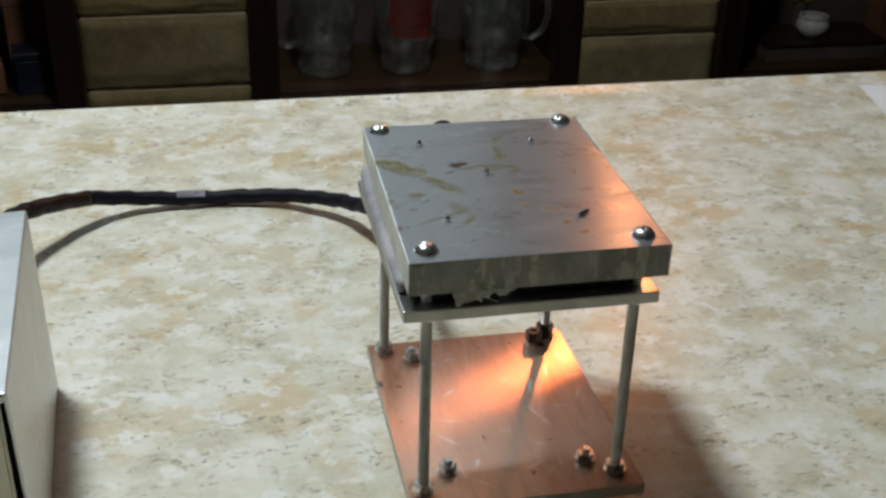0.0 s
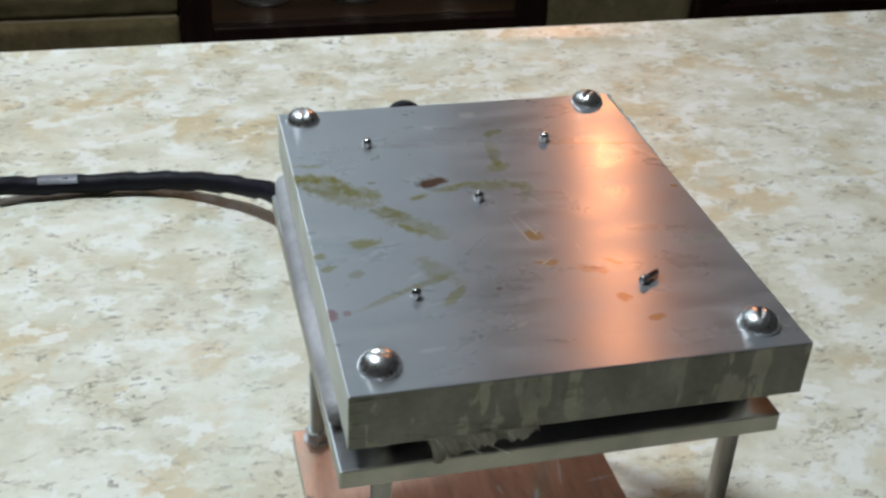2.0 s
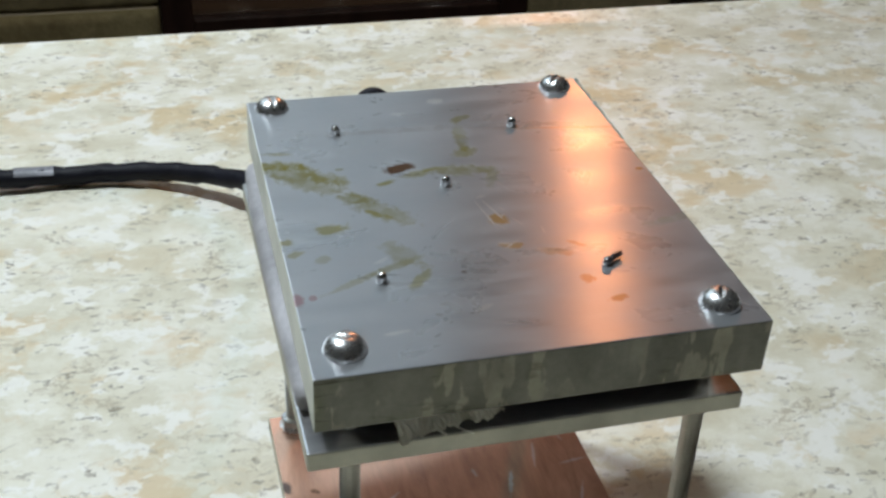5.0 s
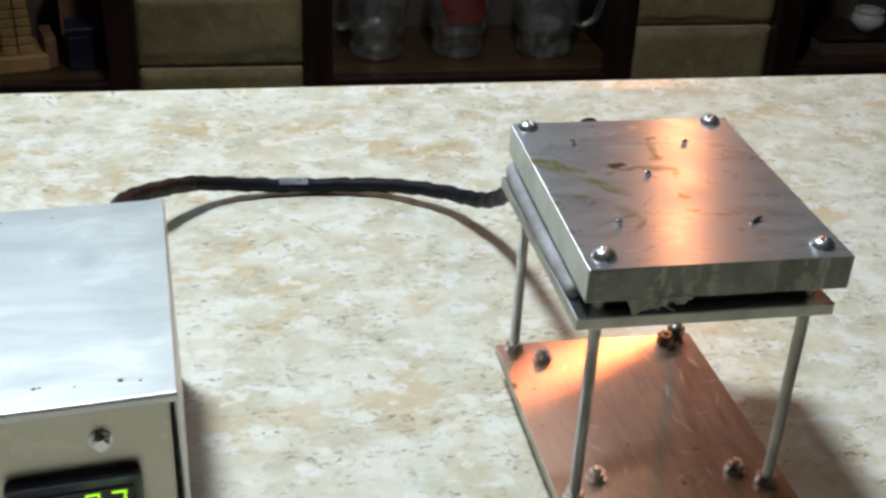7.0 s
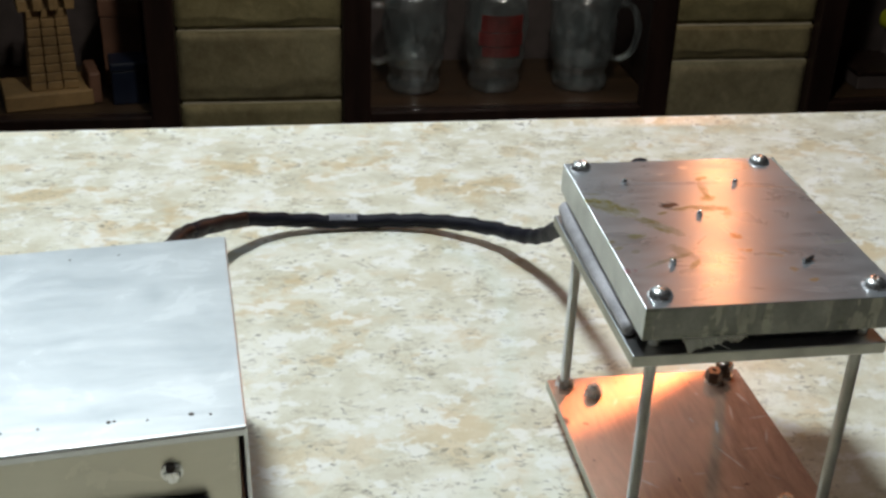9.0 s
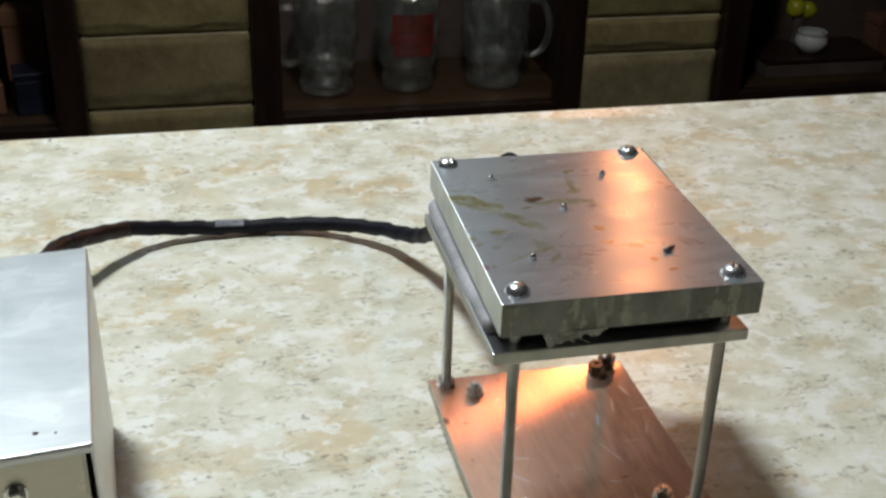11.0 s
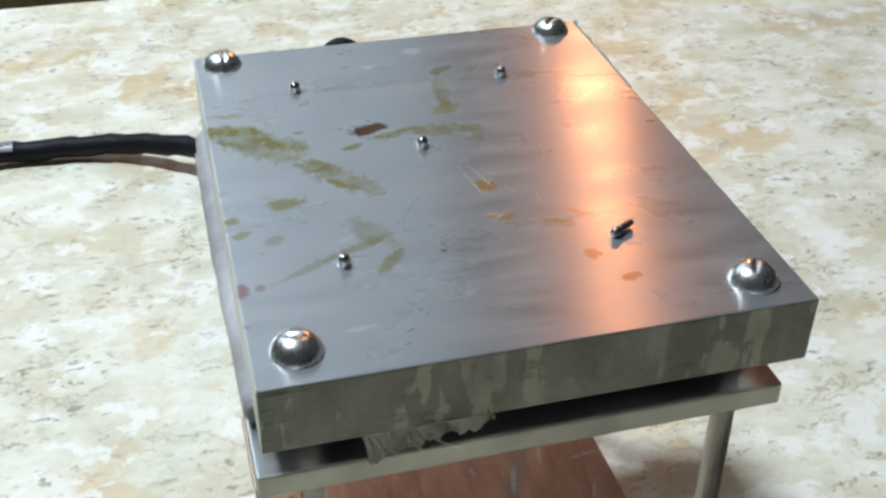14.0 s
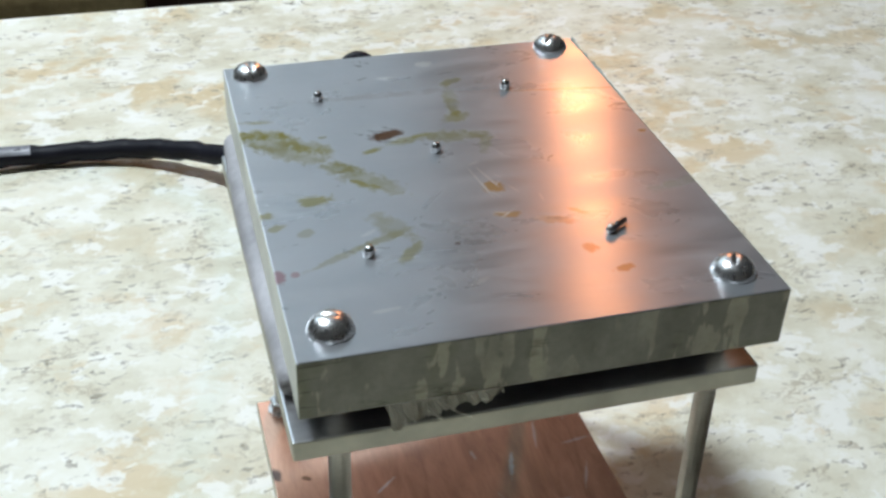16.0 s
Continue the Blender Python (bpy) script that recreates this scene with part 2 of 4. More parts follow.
OLIVE, MUD, BROWN, RUST, PALE, PINK = (0.25, 0.215, 0.020), (0.27, 0.245, 0.11), (0.10, 0.040, 0.008), (0.46, 0.25, 0.045), (0.92, 0.92, 0.92), (0.34, 0.14, 0.16)
STAINS_AND_GLINTS = [
    (-0.0480, 0.0240, 0.0065, 0.0026, -12, OLIVE, 0.9), (-0.0440, 0.0185, 0.0080, 0.0040, -25, OLIVE, 0.7), (-0.0400, 0.0130, 0.0085, 0.0045, -30, MUD, 0.75), (-0.0360, 0.0150, 0.0060, 0.0030, -35, OLIVE, 0.6),
    (-0.0305, 0.0030, 0.0050, 0.0026, -30, OLIVE, 0.8), (-0.0255, -0.0040, 0.0095, 0.0034, -45, MUD, 0.7), (-0.0265, -0.0060, 0.0050, 0.0012, -40, OLIVE, 0.7), (-0.0395, -0.0105, 0.0038, 0.0024, 10, OLIVE, 0.75),
    (-0.0520, -0.0150, 0.0022, 0.0014, 0, OLIVE, 0.7), (-0.0500, -0.0205, 0.0024, 0.0012, 30, OLIVE, 0.6), (-0.0470, 0.0310, 0.0040, 0.0008, -10, OLIVE, 0.6), (-0.0440, -0.0240, 0.0020, 0.0016, 30, MUD, 0.5),
    (-0.0160, 0.0169, 0.0045, 0.0022, 18, BROWN, 0.95), (-0.0212, 0.0098, 0.0026, 0.0011, 20, OLIVE, 0.8), (-0.0120, 0.0132, 0.0045, 0.0016, 18, OLIVE, 0.65), (-0.0070, 0.0150, 0.0026, 0.0009, 10, OLIVE, 0.7),
    (0.0092, 0.0440, 0.0034, 0.0014, 20, MUD, 0.8), (0.0062, 0.0330, 0.0018, 0.0085, -8, MUD, 0.85), (0.0048, 0.0230, 0.0040, 0.0022, 20, OLIVE, 0.65), (0.0010, 0.0130, 0.0085, 0.0028, -8, MUD, 0.85), (0.0085, 0.0080, 0.0016, 0.0050, -20, MUD, 0.7),
    (0.0036, -0.0140, 0.0026, 0.0026, 20, RUST, 0.85), (0.0034, -0.0265, 0.0030, 0.0014, -10, RUST, 0.8), (0.0130, -0.0310, 0.0050, 0.0016, -25, RUST, 0.6), (0.0172, -0.0442, 0.0016, 0.0018, 0, RUST, 0.7), (0.0215, -0.0533, 0.0026, 0.0010, 12, RUST, 0.8),
    (0.0200, -0.0290, 0.0024, 0.0008, -40, RUST, 0.6), (-0.0227, -0.0370, 0.0042, 0.0015, 48, MUD, 0.8), (-0.0245, -0.0255, 0.0030, 0.0070, 30, MUD, 0.6), (-0.0270, -0.0300, 0.0095, 0.0012, 22, MUD, 0.6), (-0.0370, -0.0345, 0.0090, 0.0010, 25, MUD, 0.5),
    (-0.0525, -0.0400, 0.0012, 0.0022, 0, PINK, 0.7), (-0.0490, -0.0395, 0.0009, 0.0009, 0, PINK, 0.6), (-0.0327, -0.0562, 0.0032, 0.0006, 4, PALE, 0.7), (0.0048, 0.0568, 0.0026, 0.0016, 10, PALE, 0.8), (-0.0082, 0.0501, 0.0026, 0.0009, -5, PALE, 0.7),
    (0.0510, 0.0050, 0.0010, 0.0008, 0, RUST, 0.9), (-0.0114, -0.0510, 0.0024, 0.0006, 25, PALE, 0.7), (0.0380, 0.0290, 0.0050, 0.0003, 62, PALE, 0.8), (0.0430, 0.0270, 0.0040, 0.0003, -20, PALE, 0.8), (0.0515, 0.0240, 0.0100, 0.0003, -62, PALE, 0.8),
    (0.0012, -0.0110, 0.0070, 0.0003, 98, PALE, 0.8), (0.0036, -0.0090, 0.0050, 0.0003, 105, PALE, 0.8), (-0.0050, 0.0395, 0.0250, 0.0016, -2, (0.36, 0.35, 0.35), 0.7), (0.0380, 0.0330, 0.0160, 0.0004, -8, RUST, 0.6), (0.0500, -0.0220, 0.0090, 0.0016, 12, MUD, 0.5),
    (-0.0116, -0.0357, 0.0007, 0.0006, 0, BROWN, 0.8), (-0.0320, 0.0195, 0.0011, 0.0005, 0, MUD, 0.8), (-0.0300, -0.0270, 0.0020, 0.0006, 30, PALE, 0.5), (0.0020, -0.0020, 0.0018, 0.0005, 20, PALE, 0.6),
]
LAMINATE = laminate()
ALU = brushed("brushed_aluminium", (0.64, 0.64, 0.65), 0.32, 0.3)
spread = random.Random(8)
# Short pale scratches whose sparkle is put into the colour.
for k in range(8):
    STAINS_AND_GLINTS.append((spread.uniform(0.002, 0.020), spread.uniform(-0.032, -0.008), spread.uniform(0.001, 0.0035), 0.00025, spread.uniform(0, 180), PALE, 0.6))
ALU_TOP = brushed("brushed_aluminium_stained", (0.71, 0.735, 0.77), 0.48, 0.87, STAINS_AND_GLINTS, polish=0.42, patchy=0.5, metal=0.68, sheen=0.62)
MARKS = []
spread = random.Random(21)
# Scratches on the base, with their bright glints painted pale.
for k in range(26):
    MARKS.append((spread.uniform(-0.03, 0.05), spread.uniform(-0.06, 0.05), spread.uniform(0.0008, 0.006), spread.uniform(0.0003, 0.0008), spread.uniform(0, 180), PALE, spread.uniform(0.4, 0.8)))
for k in range(9):
    MARKS.append((spread.uniform(-0.045, 0.05), spread.uniform(-0.06, 0.06), spread.uniform(0.0006, 0.0018), spread.uniform(0.0005, 0.0010), spread.uniform(0, 180), BROWN, 0.8))
MARKS.append((-0.0495, 0.0285, 0.0016, 0.0028, 10, (0.08, 0.07, 0.07), 0.9))
MARKS.append((0.0225, -0.010, 0.011, 0.0004, 112, PALE, 0.7))
# The orange in this colour is the warm lamp's glow on aluminium.
ALU_BASE = brushed("base_with_lamp_tint", (0.76, 0.475, 0.345), 0.56, 0.85, MARKS, lines=(9, 1, 9), scratch=0.03, turn=0.25, polish=0.58, patchy=0.25, metal=0.9, sheen=0.25, streak=0.92)
STEEL_BOX = brushed("galvanised_sheet", (0.66, 0.67, 0.67), 0.42, 0.1, polish=0.06, patchy=0.6)
STEEL_FRONT = brushed("dull_sheet", (0.56, 0.53, 0.44), 0.42, 0.2, polish=0.1)
def sawn_edge():
    """The cut border of the thick plate: dull, oxidised, with pale runs, green stain and saw lines."""
    m, t, b = nodes_of("oxidised_sawn_edge")
    runs = noise(t, coords(t, (1, 1, 0.30)), 240, 3, 0.55, 0.1)
    where = noise(t, coords(t, (1, 1, 0.6)), 45, 3)
    grain = noise(t, coords(t), 420, 4, 0.7)
    patch = noise(t, coords(t, (1, 1, 0.5)), 70, 3)
    saw = noise(t, coords(t, (0.16, 0.16, 1.2)), 110, 3, 0.6, 0.6)
    c = ramp(t, patch, [(0.3, (0.18, 0.176, 0.150)), (0.7, (0.31, 0.305, 0.265))])
    c = mix(t, ramp(t, where, [(0.52, grey(0)), (0.66, grey(0.5))]), c, (0.20, 0.21, 0.12))
    blobs = mix(t, 1.0, ramp(t, runs, [(0.545, grey(0)), (0.585, grey(0.85))]), ramp(t, where, [(0.36, grey(0.15)), (0.50, grey(1))]), "MULTIPLY")
    c = mix(t, blobs, c, (0.44, 0.42, 0.33))
    c = mix(t, mix(t, 1.0, ramp(t, saw, [(0.475, grey(0)), (0.495, grey(0.8)), (0.505, grey(0.8)), (0.525, grey(0))]), ramp(t, where, [(0.50, grey(0)), (0.60, grey(1))]), "MULTIPLY"), c, (0.06, 0.06, 0.045))
    c = mix(t, 0.6, c, ramp(t, grain, [(0.3, grey(0.65)), (0.7, grey(1))]), "MULTIPLY")
    t.links.new(c, b.inputs["Base Color"])
    b.inputs["Metallic"].default_value, b.inputs["Roughness"].default_value = 0.45, 0.5
    bump(t, b, mix(t, 0.5, grain, saw), 0.5, 0.0006)
    return m


SAWN = sawn_edge()
# Paler edge metal: light from the counter is put into its colour.
LIT_EDGE = material("pale_lit_edge", (0.70, 0.72, 0.67), 0.42, 0.3, 0.18, 200, 0.0002)
CUT = material("dull_cut_edge", (0.50, 0.49, 0.42), 0.5, 0.85, 0.2, 260, 0.0002)
ZINC = material("zinc_screw", (0.80, 0.80, 0.79), 0.28, 0.95, 0.12, 300)
PINMETAL = material("pin_steel", (0.62, 0.62, 0.62), 0.24, 1.0, 0.1, 300)
ROD = material("threaded_steel", (0.84, 0.82, 0.76), 0.34, 0.7, 0.15, 400)
BENTPIN = material("bent_pin_steel", (0.26, 0.25, 0.25), 0.3, 1.0, 0.2, 300)
DARKMETAL = material("darkened_steel", (0.16, 0.13, 0.11), 0.35, 1.0, 0.3, 300)
BLACK = material("matt_black", (0.012, 0.012, 0.013), 0.7, 0, 0.4, 200, 0.0003)
SLEEVE = material("black_cable_sleeve", (0.008, 0.008, 0.014), 0.55, 0, 0.4, 150, 0.0006, spec=0.2)
SLEEVE_BROWN = material("brown_cable_end", (0.022, 0.011, 0.009), 0.45, 0, 0.4, 200, 0.0004, spec=0.3)
TAPE_GLINT = material("worn_grey_tape_glint", (0.24, 0.24, 0.27), 0.30, 0, 0.3, 200)
GREYSLEEVE = material("grey_glassfibre_sleeve", (0.46, 0.45, 0.47), 0.5, 0, 0.3, 260, 0.0004)
MICA = material("torn_fibre_sheet", (0.93, 0.91, 0.83), 0.6, 0, 0.12, 250, 0.0006)
BEZEL = material("dark_blue_plastic", (0.075, 0.085, 0.125), 0.40, 0, 0.2, 120)
WINDOW = material("black_display_window", (0.004, 0.004, 0.006), 0.10, 0, 0.2, 60)
RUBBER = material("black_rubber", (0.02, 0.02, 0.02), 0.75, 0, 0.3, 300)
PAPER = material("white_paper", (0.90, 0.92, 0.95), 0.7, 0, 0.05, 40)


def split_stone():
    m, t, b = nodes_of("split_face_stone")
    info = t.nodes.new("ShaderNodeObjectInfo")
    shade = ramp(t, info.outputs["Random"], [(0.0, (0.22, 0.17, 0.065)), (0.35, (0.28, 0.25, 0.115)), (0.7, (0.25, 0.22, 0.12)), (1.0, (0.28, 0.26, 0.16))])
    cloud, grit = noise(t, coords(t), 14, 6, 0.62, 0.4), noise(t, coords(t), 90, 6, 0.7)
    c = mix(t, 0.8, shade, ramp(t, cloud, [(0.3, (0.45, 0.42, 0.36)), (0.62, grey(1.0))]), "MULTIPLY")
    c = mix(t, 0.6, c, ramp(t, grit, [(0.3, grey(0.55)), (0.7, grey(1.0))]), "MULTIPLY")
    t.links.new(c, b.inputs["Base Color"])
    b.inputs["Roughness"].default_value = 0.85
    bump(t, b, mix(t, 0.5, cloud, grit), 0.6, 0.006)
    return m


STONE = split_stone()
# Mortar kept pale: light caught on the stone ledges is in its colour.
MORTAR = material("mortar_with_ledge_light", (0.52, 0.48, 0.36), 0.9, 0, 0.2, 80, 0.002)
WOOD = material("dark_stained_wood", (0.020, 0.011, 0.009), 0.35, 0, 0.4, 25, 0.0006, (8, 8, 1))
WOODFLOOR = material("brown_shelf_wood", (0.050, 0.030, 0.016), 0.4, 0, 0.35, 20, 0.0005, (1, 8, 8))
DARKBACK = material("dark_cabinet_back", (0.085, 0.068, 0.066), 0.6, 0, 0.4, 20)
PLASTER = material("grey_plaster", (0.27, 0.26, 0.25), 0.9, 0, 0.08, 10, 0.001)
DARKFLOOR = material("dark_floor_tile", (0.10, 0.08, 0.07), 0.5, 0, 0.3, 10)
TAN = material("tan_carved_block", (0.30, 0.19, 0.08), 0.7, 0, 0.35, 60, 0.002)
NAVY = material("navy_box_card", (0.008, 0.013, 0.030), 0.4, 0, 0.3, 40)
YELLOW = material("yellow_plastic", (0.34, 0.36, 0.015), 0.4, 0, 0.25, 60)
PURPLE = material("purple_card", (0.06, 0.03, 0.14), 0.5, 0, 0.3, 40)
CERAMIC = material("glazed_white_ceramic", (0.50, 0.56, 0.62), 0.12, 0, 0.06, 30)
REDPRINT = material("red_glass_print", (0.13, 0.012, 0.012), 0.6, 0, 0.5, 90)
BROWNBOX = material("brown_carton", (0.16, 0.08, 0.05), 0.6, 0, 0.3, 60)


def glass():
    """Clear pressed glass: it passes and bends light, and shines most at its borders."""
    m, t, b = nodes_of("clear_glass")
    t.nodes.remove(b)
    waves = node(t, "ShaderNodeBump", Strength=0.6, Distance=0.006)
    t.links.new(noise(t, coords(t), 60, 2), waves.inputs["Height"])
    bend = node(t, "ShaderNodeBsdfGlass", Roughness=0.03, IOR=1.5)
    bend.inputs["Color"].default_value = (0.90, 0.97, 0.98, 1)
    clear = t.nodes.new("ShaderNodeBsdfTransparent")
    clear.inputs["Color"].default_value = (0.93, 0.97, 0.98, 1)
    shine = node(t, "ShaderNodeBsdfAnisotropic", Roughness=0.14)
    edge = node(t, "ShaderNodeLayerWeight", Blend=0.30)
    for n in (bend, shine, edge):
        t.links.new(waves.outputs[0], n.inputs["Normal"])
    body, whole = t.nodes.new("ShaderNodeMixShader"), t.nodes.new("ShaderNodeMixShader")
    body.inputs[0].default_value = 0.12
    t.links.new(clear.outputs[0], body.inputs[1])
    t.links.new(bend.outputs[0], body.inputs[2])
    # Pale diffuse patches paint the mugs' gleam into the glass.
    painted_gleam, with_gleam = node(t, "ShaderNodeBsdfDiffuse", Roughness=0.5), t.nodes.new("ShaderNodeMixShader")
    painted_gleam.inputs["Color"].default_value = (0.72, 0.80, 0.82, 1)
    t.links.new(ramp(t, noise(t, coords(t, (1, 1, 0.6)), 38, 2), [(0.50, grey(0.025)), (0.72, grey(0.16))]), with_gleam.inputs[0])
    t.links.new(body.outputs[0], with_gleam.inputs[1])
    t.links.new(painted_gleam.outputs[0], with_gleam.inputs[2])
    t.links.new(ramp(t, edge.outputs["Facing"], [(0.0, grey(0.10)), (0.45, grey(0.28)), (0.8, grey(0.75)), (1.0, grey(1.0))]), whole.inputs[0])
    t.links.new(with_gleam.outputs[0], whole.inputs[1])
    t.links.new(shine.outputs[0], whole.inputs[2])
    t.links.new(whole.outputs[0], t.nodes["Material Output"].inputs["Surface"])
    return m


def glowing(name, colour, strength):
    m, t, b = nodes_of(name)
    b.inputs["Base Color"].default_value = (0.02, 0.05, 0.01, 1)
    b.inputs["Emission Color"].default_value = (*colour, 1)
    b.inputs["Emission Strength"].default_value = strength
    return m


GLASS = glass()
LED = glowing("green_led_segment", (0.45, 1.0, 0.02), 1.1)

# ---------- mesh helpers ----------


def finish(bm, name, mat, smooth=False):
    me = bpy.data.meshes.new(name)
    bmesh.ops.recalc_face_normals(bm, faces=bm.faces)
    for f in bm.faces:
        f.smooth = smooth
    uv = bm.loops.layers.uv.new("lay")
    for f in bm.faces:
        for c in f.loops:
            c[uv].uv = (c.vert.co.y * 10 + c.vert.co.z * 3, c.vert.co.x * 10)
    bm.to_mesh(me)
    bm.free()
    for m in mat if isinstance(mat, (list, tuple)) else [mat]:
        me.materials.append(m)
    return me


def part(name, bm, mat, parent, label="", smooth=False, at=None):
    ob = new(name, bm if isinstance(bm, bpy.types.Mesh) else finish(bm, name, mat, smooth))
    ob.parent = parent
    if at is not None:
        ob.matrix_basis = at
    if label:
        tagged(ob, label)
    return ob


def thing(name, label, category, at=None, group="", kind=""):
    ob = new(name)
    ob.empty_display_size = 0.01
    if at is not None:
        ob.matrix_world = at
    return tagged(ob, label, category, group, kind)


def block(x0, x1, y0, y1, z0, z1, bevel=0.0, seg=2, bm=None):
    fresh = bmesh.new()
    bmesh.ops.create_cube(fresh, size=1.0)
    for v in fresh.verts:
        v.co = (x0 + (v.co.x + 0.5) * (x1 - x0), y0 + (v.co.y + 0.5) * (y1 - y0), z0 + (v.co.z + 0.5) * (z1 - z0))
    if bevel:
        bmesh.ops.bevel(fresh, geom=list(fresh.edges), offset=bevel, segments=seg, affect="EDGES", profile=0.5)
    if bm is None:
        return fresh
    me = bpy.data.meshes.new("join")
    fresh.to_mesh(me)
    fresh.free()
    bm.from_mesh(me)
    bpy.data.meshes.remove(me)
    return bm


def lathe(profile, steps=24, centre=(0, 0, 0), bm=None, close=True):
    """Turn a list of (radius, height) round the z axis."""
    bm = bm or bmesh.new()
    cx, cy, cz = centre
    rings = []
    for r, z in profile:
        if r < 1e-7:
            rings.append([bm.verts.new((cx, cy, cz + z))])
        else:
            rings.append([bm.verts.new((cx + r * math.cos(2 * math.pi * k / steps), cy + r * math.sin(2 * math.pi * k / steps), cz + z)) for k in range(steps)])
    for a, b in zip(rings, rings[1:]):
        for k in range(steps):
            q = [a[k % len(a)], a[(k + 1) % len(a)], b[(k + 1) % len(b)], b[k % len(b)]]
            q = list(dict.fromkeys(q))
            if len(q) > 2:
                bm.faces.new(q)
    if close:
        for ring in (rings[0], rings[-1]):
            if len(ring) > 2:
                bm.faces.new(ring)
    return bm


def spline(points, per=12):
    """Points along a smooth curve through the given ones, each a tuple of any length."""
    pts = [Vector(p) for p in points]
    pts = [pts[0] * 2 - pts[1], *pts, pts[-1] * 2 - pts[-2]]
    out = []
    for a, b, c, d in zip(pts, pts[1:], pts[2:], pts[3:]):
        for k in range(per):
            u = k / per
            out.append(0.5 * ((2 * b) + (c - a) * u + (2 * a - 5 * b + 4 * c - d) * u * u + (3 * b - 3 * c + d - a) * u ** 3))
    out.append(pts[-2])
    return out


def tube(path, radius, steps=12, bm=None, uneven=0.0, seed=1, wrap=0):
    rng = random.Random(seed)
    bm = bm or bmesh.new()
    side = None
    rings = []
    for k, p in enumerate(path):
        d = (path[min(k + 1, len(path) - 1)] - path[max(k - 1, 0)]).normalized()
        side = (side - d * side.dot(d)).normalized() if side is not None else d.orthogonal().normalized()
        up = d.cross(side)
        r = (radius(k / (len(path) - 1)) if callable(radius) else radius) * (1 + uneven * (rng.random() - 0.5))
        turns = wrap * k / (len(path) - 1)
        rings.append([bm.verts.new(p + r * (1 + (0.26 * ((turns + j / steps) % 1.0) - 0.13 if wrap else 0)) * (math.cos(2 * math.pi * j / steps) * side + math.sin(2 * math.pi * j / steps) * up)) for j in range(steps)])
    for a, b in zip(rings, rings[1:]):
        for j in range(steps):
            bm.faces.new((a[j], a[(j + 1) % steps], b[(j + 1) % steps], b[j]))
    bm.faces.new(rings[0])
    bm.faces.new(rings[-1])
    return bm


def slotted_dome(radius, height, slot=0.0011, depth=0.0016):
    """A round-headed slotted screw head standing on z = 0, its slot along y."""
    h = slot / 2
    xs = [-radius * math.cos(math.pi * k / 12) for k in range(13)]
    xs = sorted([x for x in xs if abs(x) > h * 1.5] + [-h * 1.02, -h * 0.98, h * 0.98, h * 1.02])
    bm, cols, n = bmesh.new(), [], 16
    for x in xs:
        half = math.sqrt(max(0.0, radius * radius - x * x))
        col = []
        for k in range(n + 1):
            y = -half * math.cos(math.pi * k / n)
            rr = min(1.0, math.hypot(x, y) / radius)
            z = height * (1 - rr ** 2.6) ** 0.62 if rr < 1 else 0.0
            if abs(x) < h:
                z = max(min(z, height - depth), 0)
            col.append(bm.verts.new((x, y, z)))
        cols.append(col)
    for a, b in zip(cols, cols[1:]):
        for k in range(n):
            bm.faces.new((a[k], b[k], b[k + 1], a[k + 1]))
    bmesh.ops.remove_doubles(bm, verts=bm.verts, dist=1e-6)
    return bm


def hexnut(across, height, hole, chamfer=0.0004):
    bm = bmesh.new()
    r = across / math.sqrt(3)
    lathe([(hole, 0), (r - chamfer, 0), (r, chamfer), (r, height - chamfer), (r - chamfer, height), (hole, height), (hole, 0)], 6, bm=bm, close=False)
    return bm


def ring(inner, outer, height):
    return lathe([(inner, 0), (outer, 0), (outer, height), (inner, height), (inner, 0)], 20, close=False)


def thread(radius, z0, z1, pitch=0.0008, steps=12):
    n = int((z1 - z0) / pitch)
    prof = [(0, z0)]
    for k in range(n):
        prof += [(radius * 0.70, z0 + k * pitch), (radius, z0 + (k + 0.5) * pitch)]
    prof += [(radius * 0.78, z0 + n * pitch), (0, z0 + n * pitch)]
    return lathe(prof, steps, close=False)


def shift(x, y, z, rz=0.0, rx=0.0, ry=0.0):
    return pose(x, y, z, rx, ry, rz)


# ---------- structure ----------
WALL_Y = 1.49
EDGE_Y = 0.4945
tagged(part("floor", block(-2.4, 2.6, -2.0, 1.9, -1.02, -0.98), DARKFLOOR, None), "dark tiled floor behind the counter", "floor", kind="structure")
tagged(part("ceiling", block(-2.4, 2.6, -2.0, 1.9, 1.90, 1.98), PLASTER, None), "plain pale ceiling", "ceiling", kind="structure")
tagged(part("wall_west", block(-2.5, -2.4, -2.0, 1.9, -1.0, 1.9), PLASTER, None), "plain grey plaster wall", "wall", kind="structure")
tagged(part("wall_east", block(2.6, 2.7, -2.0, 1.9, -1.0, 1.9), PLASTER, None), "plain grey plaster wall", "wall", kind="structure")
tagged(part("wall_south", block(-2.4, 2.6, -2.1, -2.0, -1.0, 1.9), PLASTER, None), "plain grey plaster wall", "wall", kind="structure")

# Cabinets stand in niches between columns of stone.
CABS = [(-0.91, -0.325), (-0.0475, 0.54), (0.81, 1.40)]
CAB_Z0, CAB_Z1 = -0.425, 0.42
bm = bmesh.new()
block(-2.4, 2.6, WALL_Y + 0.30, WALL_Y + 0.36, -1.0, 1.9, bm=bm)
cols = [(-2.4, CABS[0][0]), (CABS[0][1], CABS[1][0]), (CABS[1][1], CABS[2][0]), (CABS[2][1], 2.6)]
for x0, x1 in cols:
    block(x0 + 0.004, x1 - 0.004, WALL_Y + 0.004, WALL_Y + 0.298, -1.0, 1.9, bm=bm)
